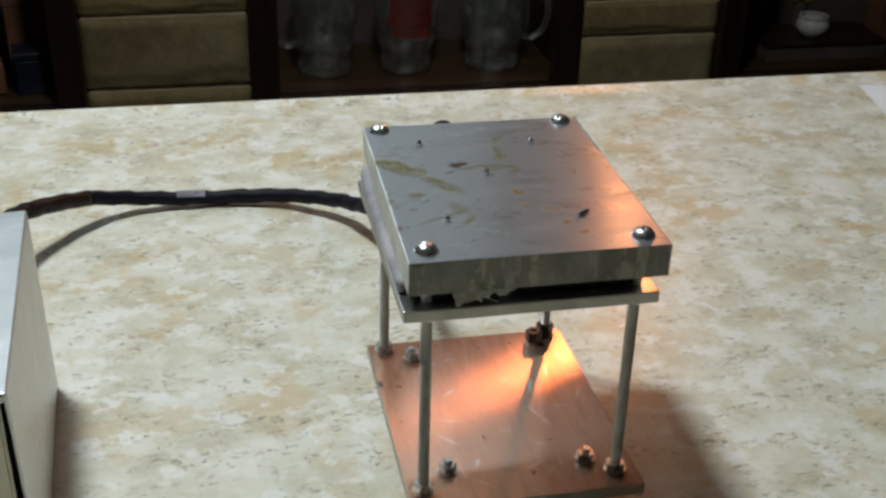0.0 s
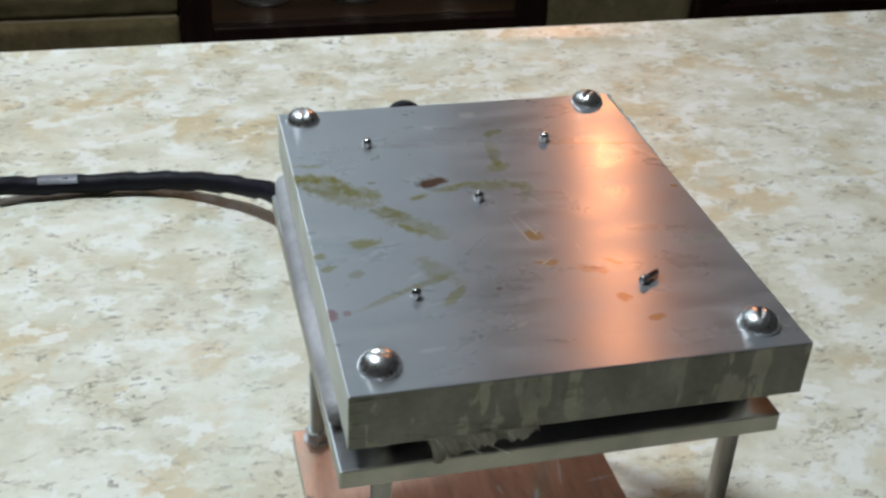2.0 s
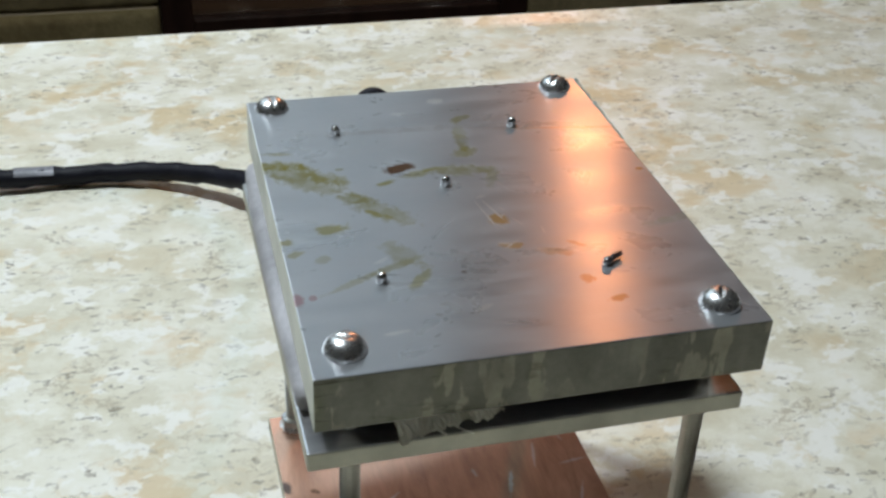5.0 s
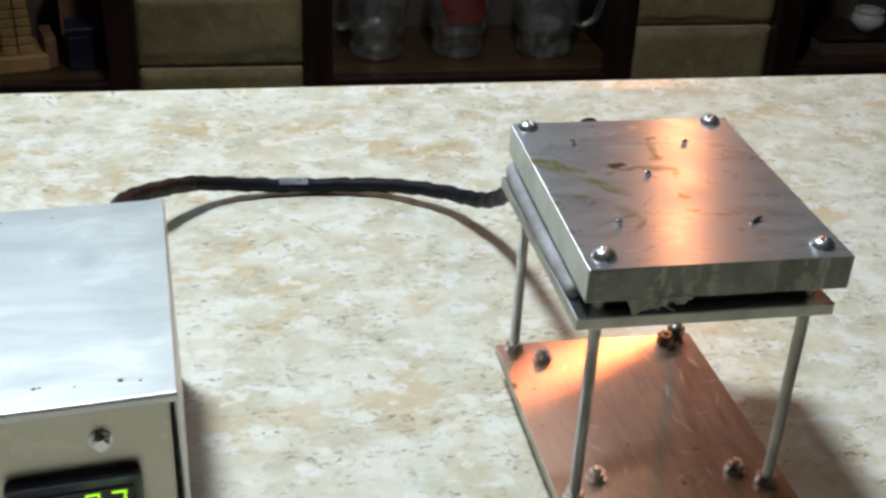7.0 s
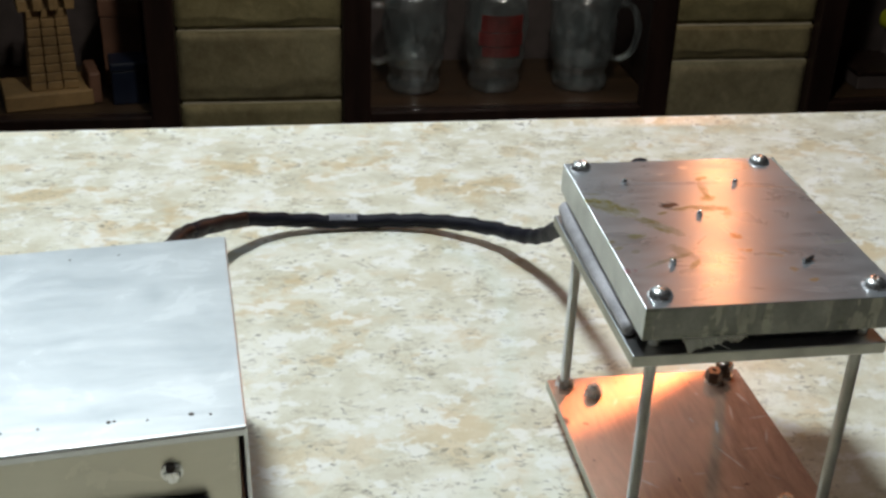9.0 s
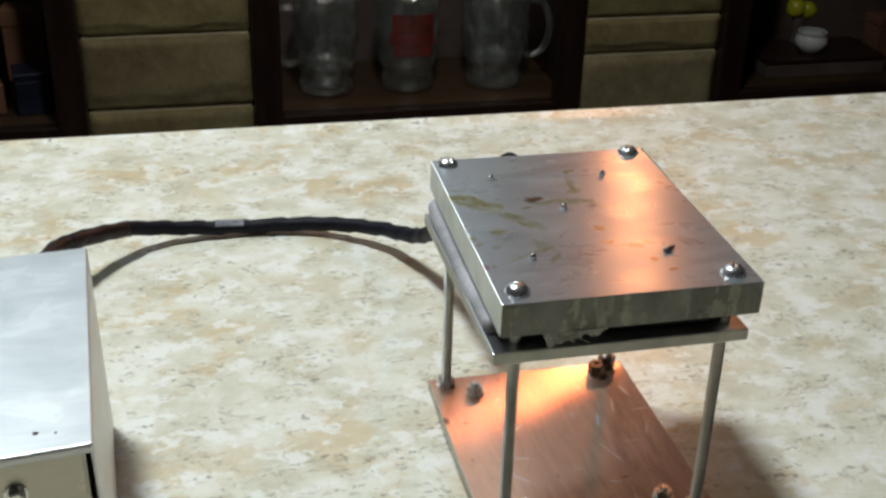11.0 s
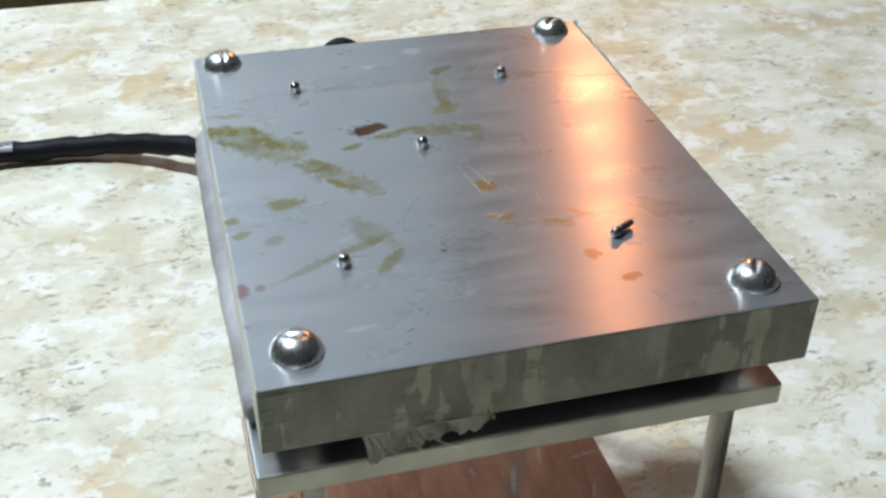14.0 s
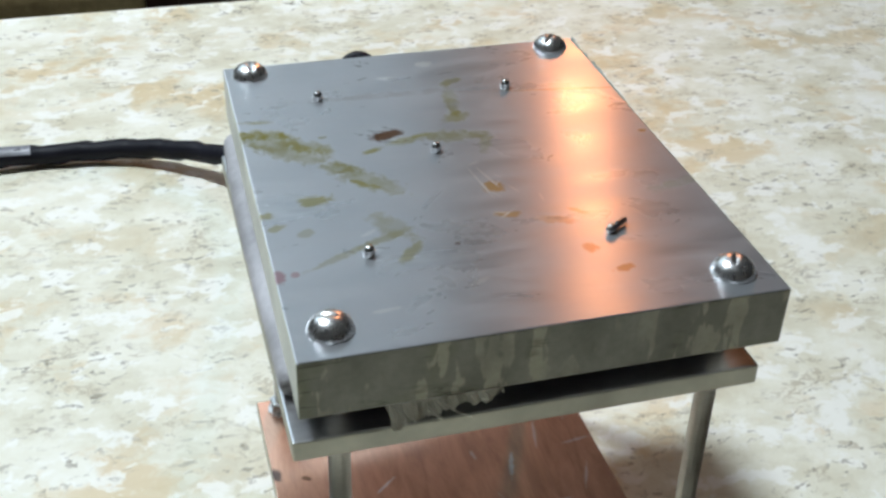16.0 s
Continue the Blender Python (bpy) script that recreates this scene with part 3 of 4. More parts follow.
for x0, x1 in CABS:
    block(x0 - 0.002, x1 + 0.002, WALL_Y + 0.014, WALL_Y + 0.296, -1.0, CAB_Z0 - 0.004, bm=bm)
    block(x0 - 0.002, x1 + 0.002, WALL_Y + 0.014, WALL_Y + 0.296, CAB_Z1 + 0.004, 1.9, bm=bm)
wall = part("wall_north", bm, MORTAR, None)
tagged(wall, "wall of olive split-face stone blocks with pale joints", "wall", kind="structure")


# ---------- bar counter ----------
def counter():
    bm = bmesh.new()
    prof = [(-0.80, 0.0), (EDGE_Y - 0.020, 0.0), (EDGE_Y - 0.015, 0.0006), (EDGE_Y - 0.009, 0.0019), (EDGE_Y - 0.005, 0.0028), (EDGE_Y - 0.003, 0.0029),
            (EDGE_Y - 0.001, 0.0018), (EDGE_Y, -0.004), (EDGE_Y, -0.036), (EDGE_Y - 0.004, -0.040), (-0.80, -0.040)]
    ends = [[bm.verts.new((x, y, z)) for y, z in prof] for x in (-1.6, 1.7)]
    for k in range(len(prof)):
        j = (k + 1) % len(prof)
        bm.faces.new((ends[0][k], ends[0][j], ends[1][j], ends[1][k]))
    bm.faces.new(ends[0])
    bm.faces.new(ends[1])
    root = thing("bar_counter", "cream and ochre stone-pattern laminate bar counter with rounded edge", "counter")
    part("countertop", bm, LAMINATE, root, smooth=False)
    part("counter_body", block(-1.55, 1.65, -0.55, 0.30, -0.98, -0.0405), WOOD, root, "dark wooden counter body")
    return root


counter()


# ---------- hot plate stand ----------
P = dict(ltop=0.1177, lbot=0.1124, btop=0.0200, bbot=0.0145)


def plate_mesh(x0, x1, y0, y1, z0, z1, bevel, edge=False):
    bm = block(x0, x1, y0, y1, z0, z1, bevel, 2)
    if edge:
        bm.normal_update()
        for f in bm.faces:
            f.material_index = 1 if abs(f.normal.z) < 0.5 else 0
    return bm


def torn_sheet(x0, x1, y, low, high, seed):
    """A thin crumpled strip of sheet squeezed out of the gap, frayed along its border."""
    rng = random.Random(seed)
    bm, rows, n = bmesh.new(), [], 44
    wave = [rng.random() * 6.28 for _ in range(3)]
    for j in range(6):
        row = []
        for k in range(n + 1):
            u, w = k / n, j / 5
            top = low + (high - low) * (0.55 + 0.45 * min(1, u * 1.6)) - 0.0012 * math.sin(9 * u + wave[0]) ** 2
            bottom = top - (high - low) * (0.44 - 0.30 * u) + 0.0004 * math.sin(23 * u + wave[1])
            zz = top + (bottom - top) * w + (rng.random() - 0.5) * 0.0007
            yy = y + 0.009 * (1 - w) ** 2 - 0.0020 * math.sin(math.pi * w) * (0.5 + 0.5 * math.sin(14 * u + wave[2])) + 0.0005 * math.sin(37 * u + 5 * w + wave[1]) + (rng.random() - 0.5) * 0.0010
            row.append(bm.verts.new((x0 + (x1 - x0) * u + (rng.random() - 0.5) * 0.0006, yy, zz)))
        rows.append(row)
    for a, b in zip(rows, rows[1:]):
        for k in range(n):
            bm.faces.new((a[k], a[k + 1], b[k + 1], b[k]))
    bmesh.ops.solidify(bm, geom=list(bm.faces), thickness=0.0004)
    return bm


def hot_plate():
    root = thing("hot_plate_stand", "home-made aluminium hot plate on threaded rods over a base plate", "hot plate")
    TH = 0.0146
    slab = plate_mesh(-0.0538, 0.0536, -0.0690, 0.0658, -TH, 0, 0.00035, True)
    # left face takes the paler edge, painted as the lit side
    for f in slab.faces:
        if f.normal.x < -0.5:
            f.material_index = 2
    for v in slab.verts:
        if v.co.x < 0:
            v.co.x += 0.0016 * (v.co.y + 0.069) / 0.1348
    hot = part("heating_plate", slab, [ALU_TOP, SAWN, LIT_EDGE], root, "thick stained brushed aluminium plate", at=shift(0, 0, 0.1431, 0, 1.2))
    part("support_plate", plate_mesh(-0.0550, 0.0526, -0.0648, 0.0642, P["lbot"], P["ltop"], 0.0005, True), [ALU, CUT], root, "thin aluminium support plate")
    part("base_plate", plate_mesh(-0.0508, 0.0556, -0.0688, 0.0660, P["bbot"], P["btop"], 0.0005, True), [ALU_BASE, CUT], root, "scratched metal base plate with warm lamp light in its colour")
    # black block between support plate and heating plate
    part("heater_gasket", block(-0.0440, 0.0440, -0.0575, 0.0580, P["ltop"] + 0.0001, 0.1268, 0.001), BLACK, root, "black block filling the gap")
    part("fibre_sheet", torn_sheet(-0.0350, -0.011, -0.0698, 0.1216, 0.1274, 5), MICA, root, "torn pale fibre sheet poking out")
    part("fibre_sheet", torn_sheet(0.012, 0.043, -0.0590, 0.1240, 0.1268, 8), MICA, root, "frayed fibre edge under the plate")
    rng = random.Random(12)
    for k in range(3):
        x0, z0 = -0.0345 + 0.0065 * k + rng.uniform(-0.001, 0.001), 0.1236 + rng.uniform(-0.0005, 0.0022)
        strand = spline([(x0, -0.064, z0), (x0 + rng.uniform(0, 0.003), -0.0702, z0 - rng.uniform(-0.0008, 0.0010)), (x0 + rng.uniform(0.002, 0.008), -0.0712 - rng.uniform(0, 0.001), z0 - rng.uniform(0.0004, 0.0026))], 5)
        part("fibre_strand", tube(strand, rng.uniform(0.00015, 0.00032), 5), MICA, root, "loose pale glass-fibre strand" if k == 0 else "", True)
    burr, last = bmesh.new(), None
    for k in range(41):
        y = 0.0650 - 0.042 * k / 40
        lift = max(0.0, rng.gauss(0.0003, 0.0004)) * (1 if k < 26 else 0.4)
        pair = [burr.verts.new((0.0535, y, -0.0006)), burr.verts.new((0.0537 + lift * 0.4, y + rng.uniform(-0.0004, 0.0004), lift * 0.8))]
        if last:
            burr.faces.new((last[0], last[1], pair[1], pair[0]))
        last = pair
    bmesh.ops.solidify(burr, geom=list(burr.faces), thickness=0.00025)
    part("edge_burr", burr, LIT_EDGE, hot, "ragged shiny burr along the edge")
    # flat grey sleeve of the heater leads along one side of the gap
    path = spline([(-0.0505, 0.0600, 0.1232, 0), (-0.0520, 0.030, 0.1222, 0), (-0.0524, -0.005, 0.1216, 0), (-0.0520, -0.050, 0.1209, 0)], 10)
    part("lead_sleeve", tube([p.to_3d() for p in path], lambda u: 0.0039 - 0.0007 * u, 12, uneven=0.08), GREYSLEEVE, root, "grey glass-fibre sleeve of the heater leads", True)
    dome = finish(slotted_dome(0.0050, 0.0037, 0.0008, 0.0008), "screw_head", ZINC, True)
    plain = finish(slotted_dome(0.0050, 0.0038, 0.0005, 0.0001), "screw_head", ZINC, True)
    for k, (x, y, a) in enumerate([(-0.0452, -0.0598, 68), (0.0443, -0.0600, -25), (-0.0452, 0.0600, 8), (0.0452, 0.0607, -38)]):
        part("screw_head", plain if k < 2 else dome, None, hot, "domed slotted zinc screw" if k == 0 else "", at=shift(x, y, -0.0001, a))
    pin = finish(lathe([(0, -0.002), (0.0013, -0.002), (0.0013, 0.0014), (0.00115, 0.0020), (0.0007, 0.0025), (0, 0.0026)], 12), "locating_pin", PINMETAL, True)
    for x, y in [(-0.0293, 0.0407), (-0.0053, 0.0060), (-0.0319, -0.0359), (0.0233, 0.0370)]:
        part("locating_pin", pin, None, hot, at=shift(x, y, 0))
    bent = lathe([(0, -0.001), (0.0008, -0.001), (0.0007, 0.0050), (0.0004, 0.0053), (0, 0.0053)], 12)
    lathe([(0, -0.0012), (0.0009, -0.0009), (0.0012, 0.0), (0.0009, 0.0009), (0, 0.0012)], 12, bm=bent, close=False)
    part("bent_pin", bent, BENTPIN, hot, "bent metal pin leaning over", True, at=shift(0.0240, -0.0392, 0.0009, -60, -87))
    rod = finish(thread(0.0026, 0.0092, 0.1275, 0.0011), "threaded_rod", ROD)
    nut = finish(hexnut(0.0080, 0.0034, 0.0022), "nut", ZINC)
    dark_nut = finish(hexnut(0.0080, 0.0036, 0.0022), "nut", DARKMETAL)
    washer = finish(ring(0.0026, 0.0050, 0.0009), "washer", ZINC)
    foot = finish(lathe([(0, 0), (0.0062, 0), (0.0068, 0.001), (0.0068, 0.0080), (0.0055, 0.0092), (0, 0.0092)], 20), "rubber_foot", RUBBER, True)
    for k, (x, y) in enumerate([(-0.0437, -0.0560), (0.0454, -0.0560), (-0.0425, 0.0603), (0.0454, 0.0600)]):
        r = part("threaded_rod", rod, None, root, "threaded steel rod" if k == 0 else "", at=shift(x, y, 0))
        part("washer", washer, None, r, at=shift(0, 0, P["btop"]))
        part("nut", dark_nut if k == 3 else nut, None, r, at=shift(0, 0, P["btop"] + 0.0009, 17 * k))
        part("nut", nut, None, r, at=shift(0, 0, P["bbot"] - 0.0034, 9 * k))
        part("nut", nut, None, r, at=shift(0, 0, P["lbot"] - 0.0034, 31 * k))
        if k == 3:
            part("nut", dark_nut, None, r, at=shift(0, 0, P["btop"] + 0.0046, 40))
    stub = finish(thread(0.0021, 0.0, 0.0105, 0.0009), "screw_end", ZINC)
    dark_stub = finish(thread(0.0021, 0.0, 0.0105, 0.0009), "screw_end", DARKMETAL)
    wide = finish(ring(0.0019, 0.0047, 0.0010), "washer", ZINC)
    small = finish(hexnut(0.0072, 0.0032, 0.0017), "nut", ZINC)
    small_dark = finish(hexnut(0.0078, 0.0062, 0.0017), "nut", DARKMETAL)
    for k, (x, y) in enumerate([(-0.0296, 0.0501), (0.0378, 0.0548), (-0.0302, -0.0445), (0.0342, -0.0467)]):
        f = part("rubber_foot", foot, None, root, at=shift(x, y, P["bbot"] - 0.0145 + 0.0))
        s = part("screw_end", dark_stub if k == 1 else stub, None, root, "short screw end with nut and washer" if k == 0 else "", at=shift(x, y, P["btop"] - 0.0035))
        part("washer", wide, None, s, at=shift(0, 0, 0.0036))
        part("nut", small_dark if k == 1 else small, None, s, at=shift(0, 0, 0.0046, 25 * k + 10))
        part("foot_stem", block(-0.003, 0.003, -0.003, 0.003, 0.0085, P["bbot"], 0.0006), RUBBER, root, at=shift(x, y, 0))
    # black wire loop and a pale thread behind the heating plate
    loop = spline([(-0.020, 0.0640, 0.122), (-0.0195, 0.0690, 0.131), (-0.0150, 0.0710, 0.1405), (-0.0095, 0.0705, 0.1412), (-0.006, 0.0690, 0.134), (-0.006, 0.0640, 0.123)], 8)
    part("wire_loop", tube(loop, 0.0021, 10), SLEEVE, root, "black wire loop behind the plate", True)
    fray = spline([(-0.010, 0.0690, 0.1415), (-0.002, 0.0680, 0.1432), (0.004, 0.0672, 0.1428), (0.010, 0.0665, 0.1420)], 6)
    part("loose_thread", tube(fray, 0.0005, 6), MICA, root, "pale loose fibre thread", True)
    return root


hot_plate()


# ---------- controller box ----------
def seven_segment(root, x, z, h, lit, name="digit"):
    """Glowing bars of one digit in the plane y = 0; lit names the bars a to g."""
    w, s = h * 0.52, h * 0.11
    bars = dict(a=(0, h - s, w, s), b=(w - s, h / 2, s, h / 2), c=(w - s, 0, s, h / 2), d=(0, 0, w, s), e=(0, 0, s, h / 2), f=(0, h / 2, s, h / 2), g=(0, h / 2 - s / 2, w, s))
    bm = bmesh.new()
    for key in lit:
        bx, bz, bw, bh = bars[key]
        g = s * 0.12
        quad = [(bx + g, bz + g), (bx + bw - g, bz + g), (bx + bw - g, bz + bh - g), (bx + g, bz + bh - g)]
        vs = [[bm.verts.new((x + px + pz * 0.10, yy, z + pz)) for px, pz in quad] for yy in (0, -0.0004)]
        bm.faces.new(vs[0]), bm.faces.new(vs[1])
        for k in range(4):
            bm.faces.new((vs[0][k], vs[0][(k + 1) % 4], vs[1][(k + 1) % 4], vs[1][k]))
    return part(name, bm, LED, root, "glowing green seven-segment digit")


def controller():
    # local frame: front right top corner at the origin's height line, x along the front, y backwards
    root = thing("temperature_controller", "bare sheet-metal controller box with a green digital temperature display", "controller", shift(-0.2052, -0.0734, 0, 6.0))
    W, D, H, sk = -0.205, 0.157, 0.1037, math.tan(math.radians(2.6))

    def skewed(x0, x1, y0, y1, z0, z1, bev):
        b = block(x0, x1, y0, y1, z0, z1, bev)
        for v in b.verts:
            v.co.x += v.co.y * sk
        return b

    part("body", skewed(W + 0.001, -0.0032, 0.0012, D - 0.001, 0.004, H - 0.0022, 0.0008), STEEL_FRONT, root, "inner sheet-metal chassis")
    # folded cover: top with a lip over the front, and the side
    part("cover", skewed(W, 0.0, -0.0016, D, H - 0.0018, H, 0.0007), STEEL_BOX, root, "galvanised sheet-metal cover")
    part("cover_lip", skewed(W, -0.0004, -0.0018, -0.0004, H - 0.0042, H - 0.0010, 0.0004), STEEL_BOX, root)
    flared = skewed(-0.0016, 0.0, 0.0, D, 0.002, H - 0.0012, 0.0005)
    for v in flared.verts:
        v.co.x += 0.002 * (1 - v.co.z / H)
    part("side_panel", flared, STEEL_BOX, root, "side panel standing slightly off the box")
    part("side_panel", skewed(W, W + 0.0016, 0.0, D, 0.002, H - 0.0012, 0.0005), STEEL_BOX, root)
    part("front_panel", skewed(W + 0.0018, -0.0044, -0.0008, 0.0014, 0.003, H - 0.0044, 0.0003), STEEL_FRONT, root, "dull brushed front panel")
    for x in (W + 0.02, -0.02):
        for y in (0.02, D - 0.02):
            part("foot", lathe([(0, 0), (0.006, 0), (0.007, 0.004), (0, 0.004)], 16, (x, y, 0)), RUBBER, root)
    # bolt head
    bx, bz = -0.0285, 0.0868
    s = part("bolt", finish(lathe([(0, 0), (0.0042, 0), (0.0042, 0.0008), (0, 0.0008)], 20), "bolt", ZINC), None, root, "zinc hex bolt", at=pose(bx, -0.0008, bz, 90, 0, 0))
    part("bolt_head", hexnut(0.0058, 0.0034, 0.0001, 0.0006), ZINC, s, at=shift(0, 0, 0.0008, 10))
    # display
    cx, ct = -0.0393, 0.0739
    d = part("display_bezel", bezel(cx, ct), BEZEL, root, "dark blue plastic display bezel")
    part("display_window", block(cx - 0.0205, cx + 0.0205, -0.0036, -0.0031, ct - 0.040, ct - 0.0078, 0.0001), WINDOW, d, "black glossy display window")
    for k, lit in enumerate(("abcdfg", "abcdg")):
        g = seven_segment(d, 0, 0, 0.0105, lit)
        g.matrix_basis = pose(cx + 0.0022 + 0.0094 * k, -0.0037, ct - 0.0196)
    for k in range(4):
        part("button", block(cx - 0.0165 + k * 0.0090, cx - 0.0105 + k * 0.0090, -0.0050, -0.0031, ct - 0.0455, ct - 0.0420, 0.0005), BEZEL, d)
    part("switch", bezel(cx - 0.062, ct - 0.006, 0.0125, 0.030), BLACK, root, "black rocker switch")
    # small blemishes on the cover
    for k, (x, y, r) in enumerate([(-0.020, 0.010, 0.0011), (-0.013, 0.0085, 0.0006), (-0.050, 0.011, 0.0009), (-0.048, 0.0112, 0.0006), (-0.036, 0.0095, 0.0005), (-0.075, 0.012, 0.0006), (-0.088, 0.012, 0.0007), (-0.072, 0.145, 0.0006), (-0.05, 0.146, 0.0005)]):
        part("dent", lathe([(0, H + 0.0001), (r, H + 0.0001), (r * 0.8, H + 0.0003), (0, H + 0.0003)], 8, (x + y * sk, y, 0)), DARKMETAL, root)
    return root


def bezel(cx, top, half=0.024, tall=0.048):
    """A raised frame with sloped inner faces and rounded corners."""
    bm = bmesh.new()

    def loop(inset, y, rad, inx=None):
        x0, x1, z0, z1 = cx - half + inset, cx + half - inset, top - tall + inset, top - inset
        if inset > 0.002:
            z1 = top - inset * 2.0
        vs = []
        for ax, az, a0 in ((x1 - rad, z1 - rad, 0), (x0 + rad, z1 - rad, 90), (x0 + rad, z0 + rad, 180), (x1 - rad, z0 + rad, 270)):
            for k in range(5):
                a = math.radians(a0 + k * 22.5)
                vs.append(bm.verts.new((ax + rad * math.cos(a), y, az + rad * math.sin(a))))
        return vs

    loops = [loop(0, 0.0, 0.003), loop(0, -0.0055, 0.003), loop(0.0008, -0.0062, 0.0028), loop(0.0016, -0.0062, 0.0026), loop(0.0036, -0.0030, 0.0012)]
    for a, b in zip(loops, loops[1:]):
        n = len(a)
        for k in range(n):
            bm.faces.new((a[k], a[(k + 1) % n], b[(k + 1) % n], b[k]))
    bm.faces.new(loops[-1])
    return bm


controller()


# ---------- cable ----------
def cable():
    root = thing("power_cable", "black sleeved cable arching across the counter from the controller box", "cable")
    pts = [(-0.258, 0.095, 0.044), (-0.257, 0.160, 0.041), (-0.249, 0.214, 0.036), (-0.236, 0.243, 0.030), (-0.210, 0.275, 0.020), (-0.185, 0.290, 0.012), (-0.155, 0.2950, 0.0072),
           (-0.117, 0.2945, 0.0060), (-0.086, 0.289, 0.0076), (-0.0634, 0.2766, 0.0108), (-0.042, 0.2577, 0.0151), (-0.030, 0.233, 0.022), (-0.0235, 0.2100, 0.032),
           (-0.0220, 0.180, 0.050), (-0.0270, 0.130, 0.083), (-0.0370, 0.085, 0.112), (-0.0450, 0.060, 0.1215)]
    path = spline(pts, 8)
    part("sleeve", tube(path, 0.0049, 14, wrap=22), SLEEVE, root, "black spiral-wrapped sleeve", True)
    part("cable_end", tube(path[6:34], 0.0053, 14, wrap=7), SLEEVE_BROWN, root, "reddish brown braided end", True)
    # grey strip along the top only: the mark's thin glint, painted as colour
    mark = tube(path[49:54], 0.0054, 14)
    bmesh.ops.delete(mark, geom=[f for f in mark.faces if f.calc_center_median().z < path[52].z + 0.0028 or len(f.verts) > 4], context="FACES")
    part("tape_mark", mark, TAPE_GLINT, root, "worn grey tape mark with a glint in its colour", True)
    return root


cable()

# ---------- sheet of paper ----------
bm = bmesh.new()
n = 10
rows = [[bm.verts.new((0.21 * a / n, -0.297 * b / n, 0.0004 + 0.0006 * math.sin(2.5 * a / n + b / n) ** 2)) for a in range(n + 1)] for b in range(n + 1)]
for a, b in zip(rows, rows[1:]):
    for k in range(n):
        bm.faces.new((a[k], a[k + 1], b[k + 1], b[k]))
tagged(part("paper_sheet", bm, PAPER, None, smooth=True, at=shift(0.463, 0.463, 0.0012, -11.6)), "white paper sheet lying on the counter", "paper")


# ---------- display cabinets ----------
def cabinet(x0, x1, label):
    root = thing("display_cabinet", label, "cabinet", group="wall cabinets")
    y0, y1, z0, z1, s = WALL_Y - 0.022, WALL_Y + 0.28, CAB_Z0, CAB_Z1, 0.048
    part("stile", block(x0, x0 + s, y0, y0 + 0.028, z0, z1, 0.003), WOOD, root)
    part("stile", block(x1 - s, x1, y0, y0 + 0.028, z0, z1, 0.003), WOOD, root)
    part("rail", block(x0 + s, x1 - s, y0 + 0.001, y0 + 0.027, z0, z0 + 0.070, 0.003), WOOD, root)
    part("rail", block(x0 + s, x1 - s, y0 + 0.001, y0 + 0.027, z1 - 0.06, z1, 0.003), WOOD, root)
    part("shelf", block(x0 + 0.016, x1 - 0.016, y0 + 0.029, y1 - 0.014, z0 + 0.052, z0 + 0.070, 0.001), WOODFLOOR, root, "brown wooden shelf board")
    part("side", block(x0, x0 + 0.015, y0 + 0.029, y1 - 0.013, z0, z1), WOOD, root)
    part("side", block(x1 - 0.015, x1, y0 + 0.029, y1 - 0.013, z0, z1), WOOD, root)
    part("back", block(x0, x1, y1 - 0.012, y1, z0, z1), DARKBACK, root)
    return root


cabinet(*CABS[0], "dark wooden wall cabinet holding small ornaments")
cabinet(*CABS[1], "dark wooden wall cabinet holding glass beer mugs")
cabinet(*CABS[2], "dark wooden wall cabinet holding cups and toys")
SHELF = CAB_Z0 + 0.0705


def mug(x, y, turn, label, printed=False, r=0.056, h=0.19):
    root = thing("beer_mug", label, "mug", shift(x, y, SHELF, turn), "beer mugs on the shelf")
    prof = [(0, 0.004), (r * 0.55, 0.003), (r * 0.76, 0.0), (r * 0.86, 0.004), (r * 0.88, 0.018), (r * 0.82, 0.026), (r * 0.82, 0.038), *[(r * (0.90 + 0.12 * min(1.0, k / 14)), 0.046 + 0.0042 * k) for k in range(28)], (r, h),
            (r - 0.004, h), (r * 1.02 - 0.006, h * 0.7), (r - 0.007, 0.09), (r * 0.93 - 0.008, 0.060), (r * 0.80 - 0.006, 0.046), (r * 0.5, 0.040), (0, 0.038)]
    bm = bmesh.new()
    steps = 36
    lathe(prof, steps, bm=bm, close=False)
    for v in bm.verts:
        rad = math.hypot(v.co.x, v.co.y)
        if rad > r * 0.88 and 0.05 < v.co.z < h * 0.85:
            a = math.atan2(v.co.y, v.co.x)
            k = 1 + 0.055 * math.cos(9 * a) * math.sin(math.pi * (v.co.z - 0.05) / 0.030)
            v.co.x *= k
            v.co.y *= k
    part("glass_body", bm, GLASS, root, smooth=True)
    hp = spline([(r * 0.96, 0, h * 0.82), (r * 1.45, 0, h * 0.80), (r * 1.72, 0, h * 0.60), (r * 1.60, 0, h * 0.36), (r * 1.20, 0, h * 0.27), (r * 0.92, 0, h * 0.30)], 6)
    part("handle", tube(hp, 0.0068, 10), GLASS, root, smooth=True)
    if printed:
        bm = bmesh.new()
        for za, zb, a0, a1 in ((0.074, 0.092, -124, -56), (0.0935, 0.118, -132, -50), (0.1195, 0.150, -128, -52)):
            strip = []
            for k in range(11):
                a = math.radians(a0 - turn + (a1 - a0) * k / 10)
                strip.append([bm.verts.new(((r + 0.0050) * math.cos(a), (r + 0.0050) * math.sin(a), z)) for z in (za, zb)])
            for a, b in zip(strip, strip[1:]):
                bm.faces.new((a[0], b[0], b[1], a[1]))
        bmesh.ops.solidify(bm, geom=list(bm.faces), thickness=0.0006)
        part("print", bm, REDPRINT, root, "faded red printed panel", True)
    return root


mug(0.092, WALL_Y + 0.105, 180, "clear dimpled glass beer mug with handle")
